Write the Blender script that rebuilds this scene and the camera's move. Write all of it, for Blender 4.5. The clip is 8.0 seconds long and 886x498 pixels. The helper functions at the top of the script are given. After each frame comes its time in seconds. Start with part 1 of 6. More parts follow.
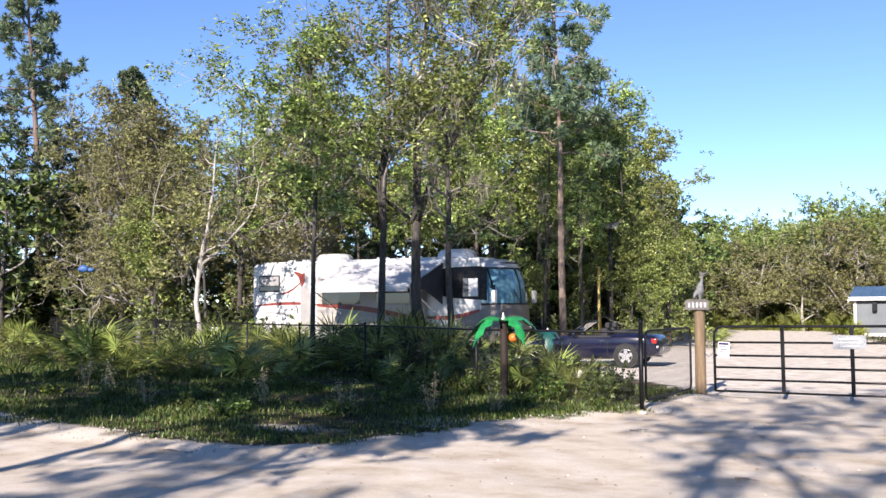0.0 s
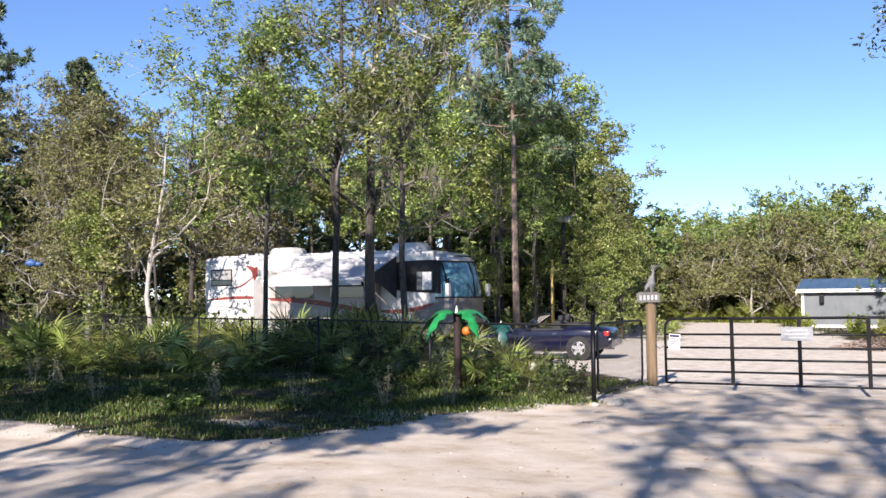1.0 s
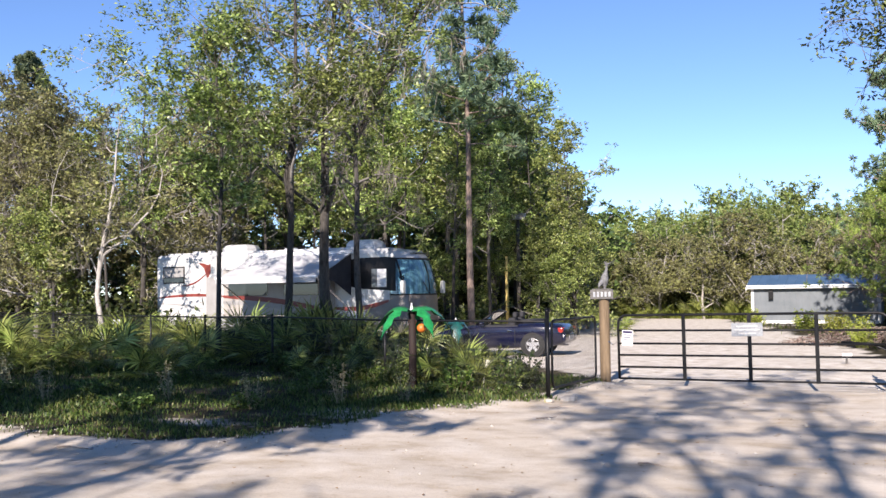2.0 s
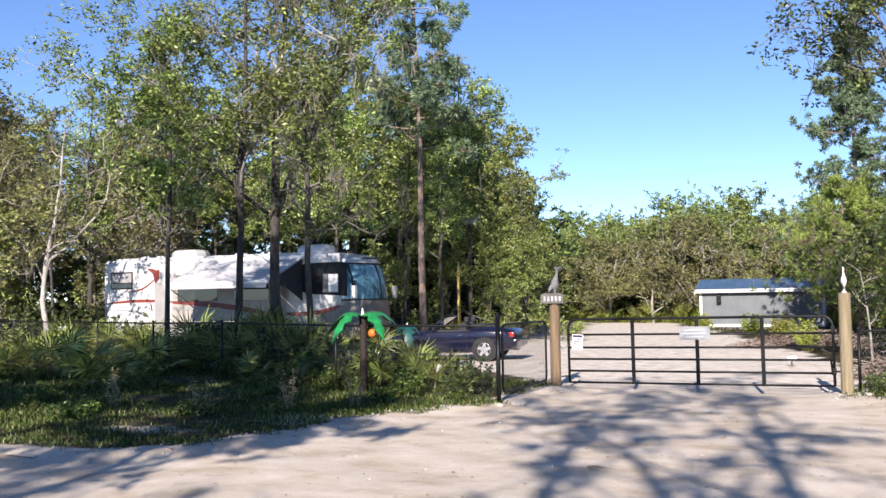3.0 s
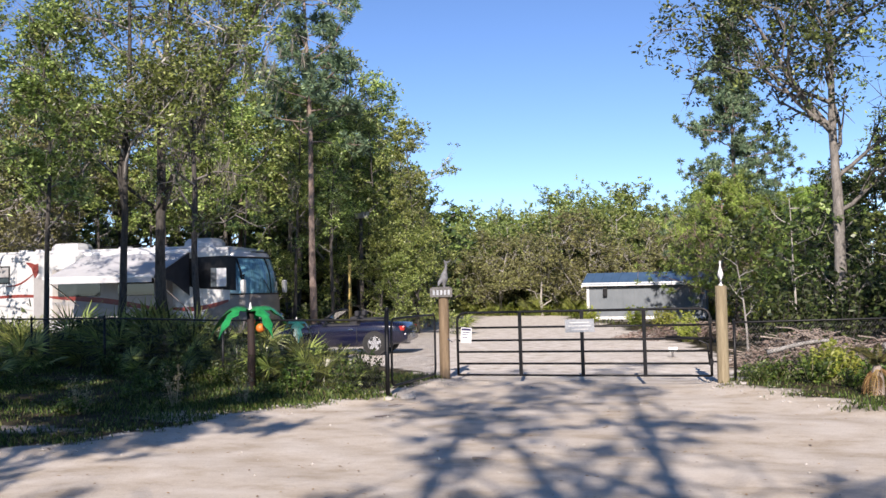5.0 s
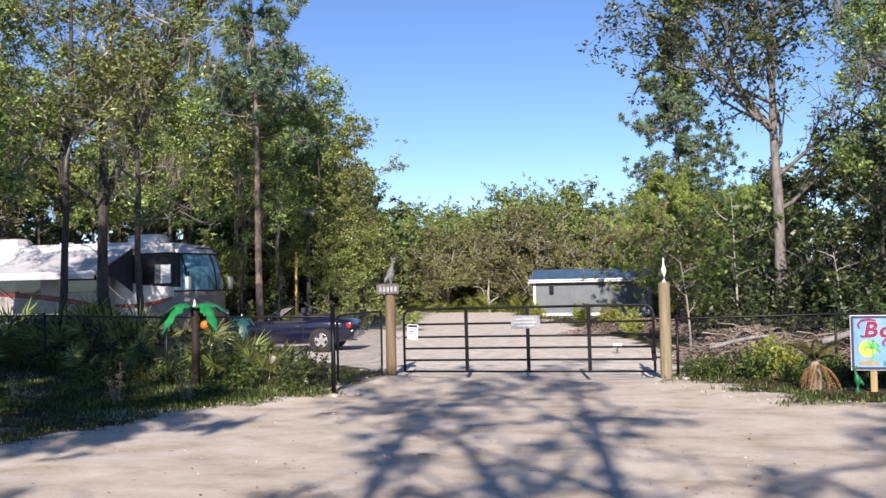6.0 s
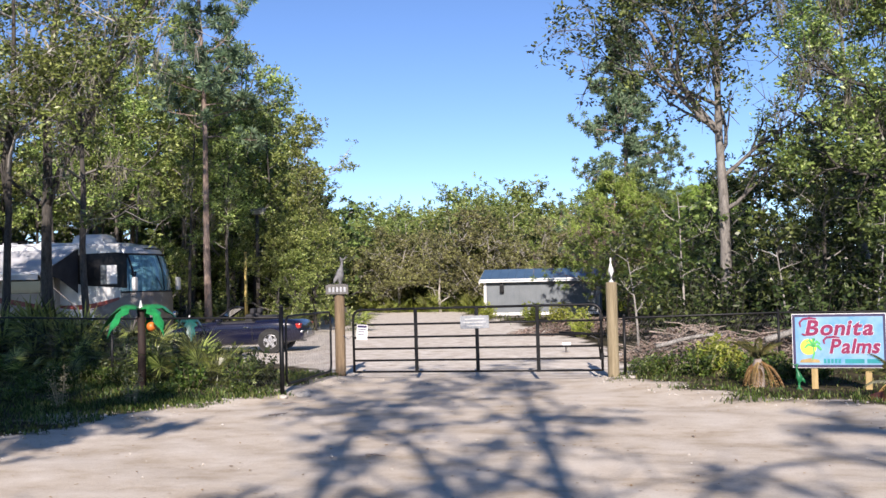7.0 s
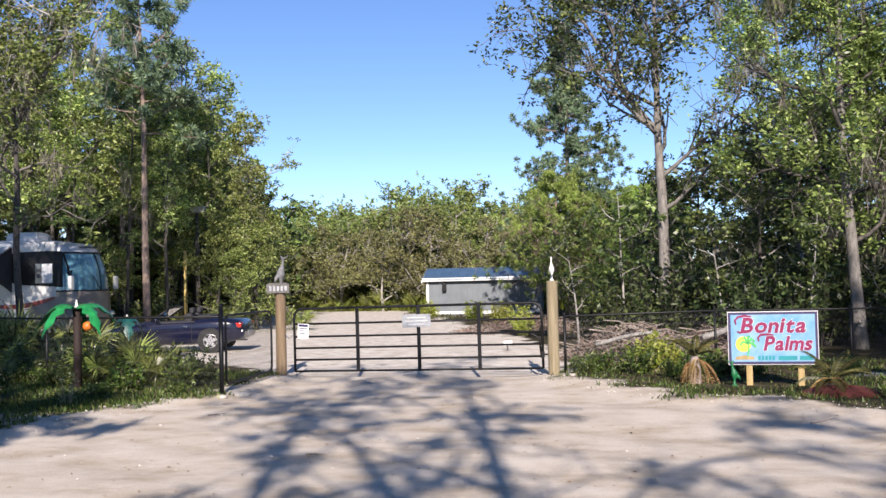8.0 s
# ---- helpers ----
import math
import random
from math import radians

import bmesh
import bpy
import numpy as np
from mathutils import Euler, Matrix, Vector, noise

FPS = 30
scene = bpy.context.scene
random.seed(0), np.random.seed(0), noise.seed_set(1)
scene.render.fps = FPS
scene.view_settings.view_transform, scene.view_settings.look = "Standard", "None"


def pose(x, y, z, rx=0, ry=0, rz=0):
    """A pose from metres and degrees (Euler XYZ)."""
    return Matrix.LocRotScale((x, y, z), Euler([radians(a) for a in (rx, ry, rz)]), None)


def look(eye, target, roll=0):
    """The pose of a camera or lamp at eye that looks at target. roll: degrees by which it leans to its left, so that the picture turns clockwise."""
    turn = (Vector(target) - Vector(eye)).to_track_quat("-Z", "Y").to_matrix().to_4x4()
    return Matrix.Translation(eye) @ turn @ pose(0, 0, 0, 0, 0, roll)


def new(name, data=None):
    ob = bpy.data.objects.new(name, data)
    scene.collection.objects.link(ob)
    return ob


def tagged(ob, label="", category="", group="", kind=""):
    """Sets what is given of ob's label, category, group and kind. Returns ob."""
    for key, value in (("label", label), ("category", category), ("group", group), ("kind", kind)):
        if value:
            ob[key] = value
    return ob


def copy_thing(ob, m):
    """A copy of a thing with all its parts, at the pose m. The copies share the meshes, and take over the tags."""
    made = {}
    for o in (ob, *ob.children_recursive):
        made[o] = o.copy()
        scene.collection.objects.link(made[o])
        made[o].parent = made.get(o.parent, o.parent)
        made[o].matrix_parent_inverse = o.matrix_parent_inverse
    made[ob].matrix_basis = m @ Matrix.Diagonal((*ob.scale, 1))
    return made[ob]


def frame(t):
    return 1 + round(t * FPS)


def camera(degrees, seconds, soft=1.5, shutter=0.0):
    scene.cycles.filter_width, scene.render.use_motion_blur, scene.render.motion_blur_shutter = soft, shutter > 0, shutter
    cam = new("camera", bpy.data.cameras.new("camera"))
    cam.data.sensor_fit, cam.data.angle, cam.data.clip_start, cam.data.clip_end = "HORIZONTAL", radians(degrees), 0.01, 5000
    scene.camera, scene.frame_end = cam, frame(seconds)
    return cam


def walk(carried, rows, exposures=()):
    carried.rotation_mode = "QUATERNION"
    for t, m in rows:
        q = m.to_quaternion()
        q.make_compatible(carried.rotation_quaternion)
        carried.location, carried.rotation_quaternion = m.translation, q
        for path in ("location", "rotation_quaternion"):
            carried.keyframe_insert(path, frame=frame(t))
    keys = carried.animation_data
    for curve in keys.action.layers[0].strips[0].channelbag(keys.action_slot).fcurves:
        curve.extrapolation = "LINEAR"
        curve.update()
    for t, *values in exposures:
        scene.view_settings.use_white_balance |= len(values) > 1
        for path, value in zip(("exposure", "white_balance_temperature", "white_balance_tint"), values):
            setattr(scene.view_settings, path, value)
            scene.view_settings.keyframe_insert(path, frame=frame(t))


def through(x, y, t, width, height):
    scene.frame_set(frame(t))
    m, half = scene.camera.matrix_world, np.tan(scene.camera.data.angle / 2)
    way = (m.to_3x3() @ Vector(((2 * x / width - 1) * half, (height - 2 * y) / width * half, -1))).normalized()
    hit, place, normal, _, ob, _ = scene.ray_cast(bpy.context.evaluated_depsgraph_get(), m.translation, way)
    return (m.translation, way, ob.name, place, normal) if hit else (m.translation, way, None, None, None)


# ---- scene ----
cam = camera(47.07, 8.0)
PATH = [
    (0, look((6.8562, -17.8165, 1.7373), (1.1088, -9.6507, 2.2738), -0.477)),
    (0.5, look((6.8596, -17.8066, 1.7404), (1.3042, -9.5083, 2.2650), -0.597)),
    (1, look((6.8579, -17.7849, 1.7349), (1.4800, -9.3672, 2.2038), -0.679)),
    (1.5, look((6.8530, -17.7989, 1.7376), (1.6602, -9.2642, 2.1778), -0.758)),
    (3, look((6.8816, -17.7829, 1.7361), (2.2943, -8.9098, 2.2106), -0.999)),
    (3.5, look((6.8983, -17.7965, 1.7414), (2.5279, -8.8169, 2.2581), -1.118)),
    (4, look((6.9139, -17.8105, 1.7400), (2.7803, -8.7193, 2.2548), -1.141)),
    (4.5, look((6.9319, -17.7907, 1.7383), (3.0544, -8.5836, 2.1797), -1.171)),
    (6, look((6.9722, -17.7920, 1.7362), (3.8226, -8.3074, 2.0871), -1.198)),
    (6.5, look((6.9954, -17.7990, 1.7429), (4.0847, -8.2376, 2.0708), -1.232)),
    (7, look((7.0159, -17.8018, 1.7437), (4.3218, -8.1775, 2.0816), -1.350)),
    (7.5, look((7.0253, -17.8082, 1.7402), (4.5875, -8.1156, 2.0730), -1.379)),
    (8, look((7.0399, -17.8091, 1.7394), (4.8887, -8.0483, 2.0537), -1.382)),
]
walk(cam, PATH, exposures=[(0.0, 1.05, 6550, 16), (0.7, 0.97, 6550, 16), (1.5, 0.92, 6550, 16), (3.5, 0.85, 6550, 16), (4.5, 0.68, 6550, 16), (6.0, 0.65, 6550, 16), (8.0, 0.72, 6550, 16)])

# ---- sky and sun ----
SUN_EL, SUN_AZ = 29.0, 165.5
world = bpy.data.worlds.new("sky")
scene.world = world
world.use_nodes = True
wn = world.node_tree.nodes
wl = world.node_tree.links
wn.clear()
sky = wn.new("ShaderNodeTexSky")
sky.sky_type = 'NISHITA'
sky.sun_disc = False
sky.sun_elevation = radians(SUN_EL)
sky.sun_rotation = radians(SUN_AZ)
sky.altitude = 4500.0
sky.air_density, sky.dust_density, sky.ozone_density = 1.0, 0.0, 2.2
bg = wn.new("ShaderNodeBackground")
bg.inputs[1].default_value = 0.115
wo = wn.new("ShaderNodeOutputWorld")
deep = wn.new("ShaderNodeHueSaturation")
deep.inputs["Hue"].default_value = 0.503
deep.inputs["Saturation"].default_value = 1.10
wl.new(sky.outputs[0], deep.inputs["Color"])
wl.new(deep.outputs[0], bg.inputs[0])
wl.new(bg.outputs[0], wo.inputs[0])
sun_data = bpy.data.lights.new("sun", 'SUN')
sun_data.energy, sun_data.angle, sun_data.color = 5.0, radians(0.53), (1.0, 0.92, 0.82)
sun = new("sun", sun_data)
_az, _el = radians(SUN_AZ), radians(SUN_EL)
sun.matrix_world = look((0, 0, 40), Vector((0, 0, 40)) - Vector((math.sin(_az) * math.cos(_el), math.cos(_az) * math.cos(_el), math.sin(_el))))


# ---- materials ----
def shader(name):
    m = bpy.data.materials.new(name)
    m.use_nodes = True
    nt = m.node_tree
    return m, nt, nt.nodes["Principled BSDF"], nt.nodes["Material Output"]


def node(nt, kind, **inputs):
    n = nt.nodes.new(kind)
    for k, v in inputs.items():
        key = k.replace("_", " ")
        if key in n.inputs:
            n.inputs[key].default_value = v
    return n


def ramp(nt, source, stops):
    r = nt.nodes.new("ShaderNodeValToRGB")
    els = r.color_ramp.elements
    while len(els) < len(stops):
        els.new(0.5)
    for e, (p, c) in zip(els, stops):
        e.position, e.color = p, (*c, 1)
    nt.links.new(source, r.inputs[0])
    return r.outputs[0]


def coords(nt, scale=(1, 1, 1), kind="Object"):
    tc = nt.nodes.new("ShaderNodeTexCoord")
    mp = nt.nodes.new("ShaderNodeMapping")
    mp.inputs["Scale"].default_value = scale
    nt.links.new(tc.outputs[kind], mp.inputs[0])
    return mp.outputs[0]


def mottled(name, a, b, scale=4.0, rough=0.7, metal=0.0, bump=0.2, stretch=(1, 1, 1), fine=40.0, random_tint=0.0, spec=0.5, coat=0.0):
    """A surface of two colours in patches and grain, with fine relief."""
    m, nt, p, out = shader(name)
    co = coords(nt, stretch)
    n1 = node(nt, "ShaderNodeTexNoise", Scale=scale, Detail=6.0, Roughness=0.62)
    n2 = node(nt, "ShaderNodeTexNoise", Scale=fine, Detail=4.0, Roughness=0.6)
    nt.links.new(co, n1.inputs["Vector"])
    nt.links.new(co, n2.inputs["Vector"])
    mix = nt.nodes.new("ShaderNodeMath")
    mix.operation = 'MULTIPLY_ADD'
    mix.inputs[1].default_value = 0.4
    nt.links.new(n2.outputs[0], mix.inputs[0])
    half = nt.nodes.new("ShaderNodeMath")
    half.operation = 'MULTIPLY'
    half.inputs[1].default_value = 0.6
    nt.links.new(n1.outputs[0], half.inputs[0])
    nt.links.new(half.outputs[0], mix.inputs[2])
    col = ramp(nt, mix.outputs[0], [(0.34, a), (0.66, b)])
    if random_tint:
        info = nt.nodes.new("ShaderNodeObjectInfo")
        hsv = nt.nodes.new("ShaderNodeHueSaturation")
        mr = nt.nodes.new("ShaderNodeMapRange")
        mr.inputs[3].default_value, mr.inputs[4].default_value = 1 - random_tint, 1 + random_tint
        nt.links.new(info.outputs["Random"], mr.inputs[0])
        nt.links.new(mr.outputs[0], hsv.inputs["Value"])
        nt.links.new(col, hsv.inputs["Color"])
        col = hsv.outputs[0]
    nt.links.new(col, p.inputs["Base Color"])
    p.inputs["Roughness"].default_value, p.inputs["Metallic"].default_value = rough, metal
    p.inputs["Specular IOR Level"].default_value = spec
    p.inputs["Coat Weight"].default_value = coat
    if bump:
        b_ = nt.nodes.new("ShaderNodeBump")
        b_.inputs["Strength"].default_value, b_.inputs["Distance"].default_value = bump, 0.02
        nt.links.new(mix.outputs[0], b_.inputs["Height"])
        nt.links.new(b_.outputs[0], p.inputs["Normal"])
    return m


def leafy(name, colours, through=0.3, rough=0.45, gloss=0.32, value=0.25, clump=0.38):
    """Leaves: each its own tone, some light passing through."""
    m, nt, p, out = shader(name)
    geo = nt.nodes.new("ShaderNodeNewGeometry")
    info = nt.nodes.new("ShaderNodeObjectInfo")
    col = ramp(nt, geo.outputs["Random Per Island"], [(i / (len(colours) - 1), c) for i, c in enumerate(colours)])
    hsv = nt.nodes.new("ShaderNodeHueSaturation")
    mr = nt.nodes.new("ShaderNodeMapRange")
    mr.inputs[3].default_value, mr.inputs[4].default_value = 1 - value, 1 + value
    nt.links.new(info.outputs["Random"], mr.inputs[0])
    patch = node(nt, "ShaderNodeTexNoise", Scale=1.1, Detail=3.0, Roughness=0.6)
    nt.links.new(coords(nt), patch.inputs["Vector"])
    mp = nt.nodes.new("ShaderNodeMapRange")
    mp.inputs[1].default_value, mp.inputs[2].default_value = 0.32, 0.68
    mp.inputs[3].default_value, mp.inputs[4].default_value = 1 - clump, 1 + clump
    nt.links.new(patch.outputs[0], mp.inputs[0])
    both = nt.nodes.new("ShaderNodeMath")
    both.operation = 'MULTIPLY'
    nt.links.new(mr.outputs[0], both.inputs[0])
    nt.links.new(mp.outputs[0], both.inputs[1])
    nt.links.new(both.outputs[0], hsv.inputs["Value"])
    mh = nt.nodes.new("ShaderNodeMapRange")
    mh.inputs[3].default_value, mh.inputs[4].default_value = 0.485, 0.52
    nt.links.new(info.outputs["Random"], mh.inputs[0])
    nt.links.new(mh.outputs[0], hsv.inputs["Hue"])
    nt.links.new(col, hsv.inputs["Color"])
    nt.links.new(hsv.outputs[0], p.inputs["Base Color"])
    p.inputs["Roughness"].default_value = rough
    p.inputs["Specular IOR Level"].default_value = gloss
    tr = nt.nodes.new("ShaderNodeBsdfTranslucent")
    nt.links.new(hsv.outputs[0], tr.inputs["Color"])
    mx = nt.nodes.new("ShaderNodeMixShader")
    mx.inputs[0].default_value = through
    nt.links.new(p.outputs[0], mx.inputs[1])
    nt.links.new(tr.outputs[0], mx.inputs[2])
    nt.links.new(mx.outputs[0], out.inputs["Surface"])
    return m


def glassy(name, colour, rough=0.04, metal=0.0):
    m, nt, p, out = shader(name)
    p.inputs["Base Color"].default_value = (*colour, 1)
    p.inputs["Roughness"].default_value = rough
    p.inputs["Metallic"].default_value = metal
    p.inputs["Specular IOR Level"].default_value = 0.8
    return m


M = {}
M["oak_leaf"] = leafy("oak_leaf", [(0.04, 0.065, 0.018), (0.14, 0.19, 0.05), (0.28, 0.35, 0.09), (0.46, 0.53, 0.18)], 0.38, rough=0.38, gloss=0.55)
M["oak_leaf_dark"] = leafy("oak_leaf_dark", [(0.018, 0.032, 0.014), (0.05, 0.078, 0.026), (0.13, 0.18, 0.05), (0.27, 0.33, 0.10)], 0.32, rough=0.38, gloss=0.55)
M["scrub_leaf"] = leafy("scrub_leaf", [(0.065, 0.065, 0.042), (0.17, 0.165, 0.08), (0.28, 0.27, 0.12), (0.37, 0.39, 0.13)], 0.32)
# Very dark: the deep shade under the trees is put into the colour.
M["shade_toned_leaf"] = leafy("shade_toned_leaf", [(0.016, 0.028, 0.010), (0.035, 0.055, 0.018), (0.07, 0.095, 0.03), (0.13, 0.155, 0.055)], 0.2, gloss=0.2)
M["far_leaf"] = leafy("far_leaf", [(0.13, 0.19, 0.05), (0.22, 0.30, 0.08), (0.32, 0.40, 0.13), (0.42, 0.46, 0.18)], 0.36)
M["pine_needle"] = leafy("pine_needle", [(0.055, 0.09, 0.055), (0.14, 0.20, 0.115), (0.27, 0.34, 0.19)], 0.34)
M["young_pine"] = leafy("young_pine", [(0.15, 0.23, 0.06), (0.31, 0.43, 0.10), (0.48, 0.58, 0.17)], 0.42)
M["moss"] = leafy("moss", [(0.14, 0.13, 0.11), (0.23, 0.21, 0.175), (0.32, 0.30, 0.25)], 0.3, rough=0.9, gloss=0.05)
M["palmetto"] = leafy("palmetto", [(0.03, 0.045, 0.012), (0.13, 0.165, 0.035), (0.36, 0.39, 0.11)], 0.32, rough=0.35, gloss=0.55, value=0.4)
M["dead_frond"] = leafy("dead_frond", [(0.22, 0.12, 0.05), (0.33, 0.20, 0.08), (0.40, 0.27, 0.13)], 0.2, rough=0.8)
M["grass"] = leafy("grass", [(0.03, 0.05, 0.014), (0.06, 0.10, 0.022), (0.12, 0.17, 0.035), (0.23, 0.22, 0.09)], 0.3)
M["weed"] = leafy("weed", [(0.025, 0.045, 0.012), (0.06, 0.10, 0.022), (0.17, 0.23, 0.045)], 0.28)
M["yellow_weed"] = leafy("yellow_weed", [(0.20, 0.26, 0.04), (0.32, 0.36, 0.06), (0.38, 0.40, 0.10)], 0.35)
M["dry_stalk"] = leafy("dry_stalk", [(0.25, 0.22, 0.13), (0.40, 0.36, 0.22)], 0.2, rough=0.8)
M["bark"] = mottled("bark", (0.010, 0.009, 0.008), (0.115, 0.103, 0.09), 13, 0.95, bump=1.0, stretch=(1, 1, 0.22), fine=60, random_tint=0.25)
M["pale_bark"] = mottled("pale_bark", (0.14, 0.13, 0.12), (0.46, 0.435, 0.40), 11, 0.95, bump=0.8, stretch=(1, 1, 0.35), fine=50, random_tint=0.2)
M["grey_bark"] = mottled("grey_bark", (0.06, 0.055, 0.05), (0.27, 0.25, 0.225), 11, 0.95, bump=0.9, stretch=(1, 1, 0.3), fine=50, random_tint=0.2)
# Oak leaf tones raised, so sunlight on the forest is put into the colour.
M["sunlit_leaf"] = leafy("sunlit_leaf", [(0.05, 0.075, 0.025), (0.17, 0.23, 0.06), (0.34, 0.41, 0.11), (0.52, 0.57, 0.21)], 0.38, rough=0.38, gloss=0.5)
M["cycad_leaf"] = leafy("cycad_leaf", [(0.035, 0.04, 0.016), (0.09, 0.09, 0.03), (0.17, 0.14, 0.05)], 0.2)
M["dry_leaf"] = leafy("dry_leaf", [(0.16, 0.11, 0.09), (0.28, 0.21, 0.175), (0.38, 0.30, 0.25)], 0.15, rough=0.9, gloss=0.1)
M["white_bark"] = mottled("white_bark", (0.22, 0.205, 0.185), (0.52, 0.49, 0.45), 10, 0.9, bump=0.6, stretch=(1, 1, 0.4), fine=24)
M["pine_bark"] = mottled("pine_bark", (0.10, 0.07, 0.055), (0.30, 0.23, 0.19), 6, 0.95, bump=0.9, stretch=(1, 1, 0.35), fine=26, random_tint=0.2)
M["post_wood"] = mottled("post_wood", (0.10, 0.068, 0.038), (0.245, 0.175, 0.105), 3, 0.8, bump=0.4, stretch=(6, 6, 0.5), fine=16)
M["pale_post_wood"] = mottled("pale_post_wood", (0.15, 0.118, 0.066), (0.31, 0.255, 0.16), 3, 0.8, bump=0.4, stretch=(6, 6, 0.5), fine=16)
M["grey_wood"] = mottled("grey_wood", (0.07, 0.067, 0.064), (0.19, 0.18, 0.17), 5, 0.9, bump=0.4, stretch=(1, 5, 5), fine=20)
M["stake_wood"] = mottled("stake_wood", (0.29, 0.20, 0.08), (0.45, 0.34, 0.16), 5, 0.8, bump=0.2, stretch=(5, 5, 0.6), fine=20)
M["black_paint"] = mottled("black_paint", (0.004, 0.004, 0.0045), (0.010, 0.010, 0.011), 8, 0.45, bump=0.05, spec=0.3)
M["rust_post"] = mottled("rust_post", (0.010, 0.006, 0.005), (0.03, 0.015, 0.011), 8, 0.8, bump=0.3)
M["wire"] = mottled("wire", (0.012, 0.012, 0.012), (0.03, 0.03, 0.03), 8, 0.5, bump=0)
M["green_metal"] = mottled("green_metal", (0.006, 0.11, 0.03), (0.02, 0.32, 0.08), 6, 0.35, bump=0.2, coat=0.4)
M["teal_metal"] = mottled("teal_metal", (0.005, 0.055, 0.045), (0.012, 0.13, 0.11), 6, 0.35, bump=0.2, coat=0.4)
M["dark_green_metal"] = mottled("dark_green_metal", (0.005, 0.08, 0.03), (0.02, 0.20, 0.07), 6, 0.4, bump=0.2)
M["orange_metal"] = mottled("orange_metal", (0.45, 0.12, 0.02), (0.62, 0.20, 0.03), 9, 0.45, bump=0.2)
M["rv_white"] = mottled("rv_white", (0.46, 0.46, 0.45), (0.56, 0.56, 0.55), 1.2, 0.3, bump=0.03, coat=0.3)
M["rv_roof"] = mottled("rv_roof", (0.48, 0.49, 0.50), (0.60, 0.61, 0.62), 2, 0.6, bump=0.05)
M["rv_taupe"] = mottled("rv_taupe", (0.13, 0.115, 0.105), (0.20, 0.18, 0.165), 2, 0.35, bump=0.03, coat=0.3)
M["rv_maroon"] = mottled("rv_maroon", (0.15, 0.025, 0.02), (0.24, 0.05, 0.035), 3, 0.35, bump=0.02)
M["rv_grey"] = mottled("rv_grey", (0.26, 0.25, 0.24), (0.36, 0.35, 0.34), 3, 0.4, bump=0.02)
# Beige body tone lowered to put the awning's shade into the colour.
M["rv_shaded_beige"] = mottled("rv_shaded_beige", (0.34, 0.31, 0.275), (0.43, 0.395, 0.355), 2, 0.4, bump=0.02)
M["awning"] = mottled("awning", (0.40, 0.40, 0.41), (0.52, 0.52, 0.53), 1.5, 0.8, bump=0.15)
M["dark_fabric"] = mottled("dark_fabric", (0.015, 0.015, 0.017), (0.035, 0.035, 0.04), 4, 0.85, bump=0.1)
M["curtain"] = mottled("curtain", (0.10, 0.34, 0.3), (0.28, 0.58, 0.62), 3, 0.7, bump=0.2, stretch=(3, 3, 0.5))
M["dark_glass"] = glassy("dark_glass", (0.015, 0.018, 0.02))
M["grey_glass"] = glassy("grey_glass", (0.14, 0.15, 0.155), 0.1)
M["chrome"] = glassy("chrome", (0.75, 0.75, 0.76), 0.15, 1.0)
M["rubber"] = mottled("rubber", (0.012, 0.012, 0.012), (0.03, 0.03, 0.03), 12, 0.85, bump=0.2)
M["car_blue"] = mottled("car_blue", (0.003, 0.004, 0.018), (0.005, 0.006, 0.028), 2, 0.25, bump=0.0, coat=0.8)
M["rim"] = mottled("rim", (0.50, 0.50, 0.51), (0.64, 0.64, 0.65), 6, 0.3, metal=0.6, bump=0.0)
M["tail_red"] = glassy("tail_red", (0.45, 0.03, 0.02), 0.15)
M["shed_wall"] = mottled("shed_wall", (0.115, 0.135, 0.15), (0.18, 0.20, 0.215), 1.5, 0.7, bump=0.2, fine=30)
M["white_trim"] = mottled("white_trim", (0.66, 0.66, 0.65), (0.80, 0.80, 0.79), 4, 0.6, bump=0.1)
M["blue_roof"] = mottled("blue_roof", (0.05, 0.105, 0.175), (0.10, 0.17, 0.26), 2, 0.35, metal=0.25, bump=0.05)
M["sign_blue"] = mottled("sign_blue", (0.075, 0.25, 0.47), (0.27, 0.42, 0.56), 1.6, 0.4, bump=0.0, fine=6)
M["sign_navy"] = mottled("sign_navy", (0.03, 0.025, 0.07), (0.05, 0.04, 0.10), 5, 0.4, bump=0.0)
M["sign_pink"] = mottled("sign_pink", (0.17, 0.008, 0.05), (0.25, 0.014, 0.075), 5, 0.4, bump=0.0)
M["sign_teal"] = mottled("sign_teal", (0.01, 0.20, 0.22), (0.02, 0.27, 0.29), 5, 0.4, bump=0.0)
M["sign_yellow"] = mottled("sign_yellow", (0.75, 0.55, 0.05), (0.80, 0.66, 0.10), 5, 0.4, bump=0.0)
M["sign_green"] = mottled("sign_green", (0.05, 0.35, 0.08), (0.12, 0.50, 0.14), 5, 0.4, bump=0.0)
M["plate_grey"] = mottled("plate_grey", (0.24, 0.25, 0.26), (0.48, 0.49, 0.50), 5, 0.35, metal=0.3, bump=0.1)
M["statue_grey"] = mottled("statue_grey", (0.06, 0.06, 0.06), (0.24, 0.24, 0.245), 12, 0.8, bump=0.4)
M["statue_white"] = mottled("statue_white", (0.50, 0.50, 0.47), (0.78, 0.77, 0.74), 12, 0.7, bump=0.3)
M["mulch"] = mottled("mulch", (0.035, 0.008, 0.006), (0.15, 0.025, 0.018), 30, 0.95, bump=1.0, fine=90)
M["rock"] = mottled("rock", (0.34, 0.31, 0.27), (0.54, 0.50, 0.45), 7, 0.9, bump=0.6)
M["blue_tarp"] = mottled("blue_tarp", (0.02, 0.07, 0.25), (0.05, 0.13, 0.3), 4, 0.5, bump=0.3)
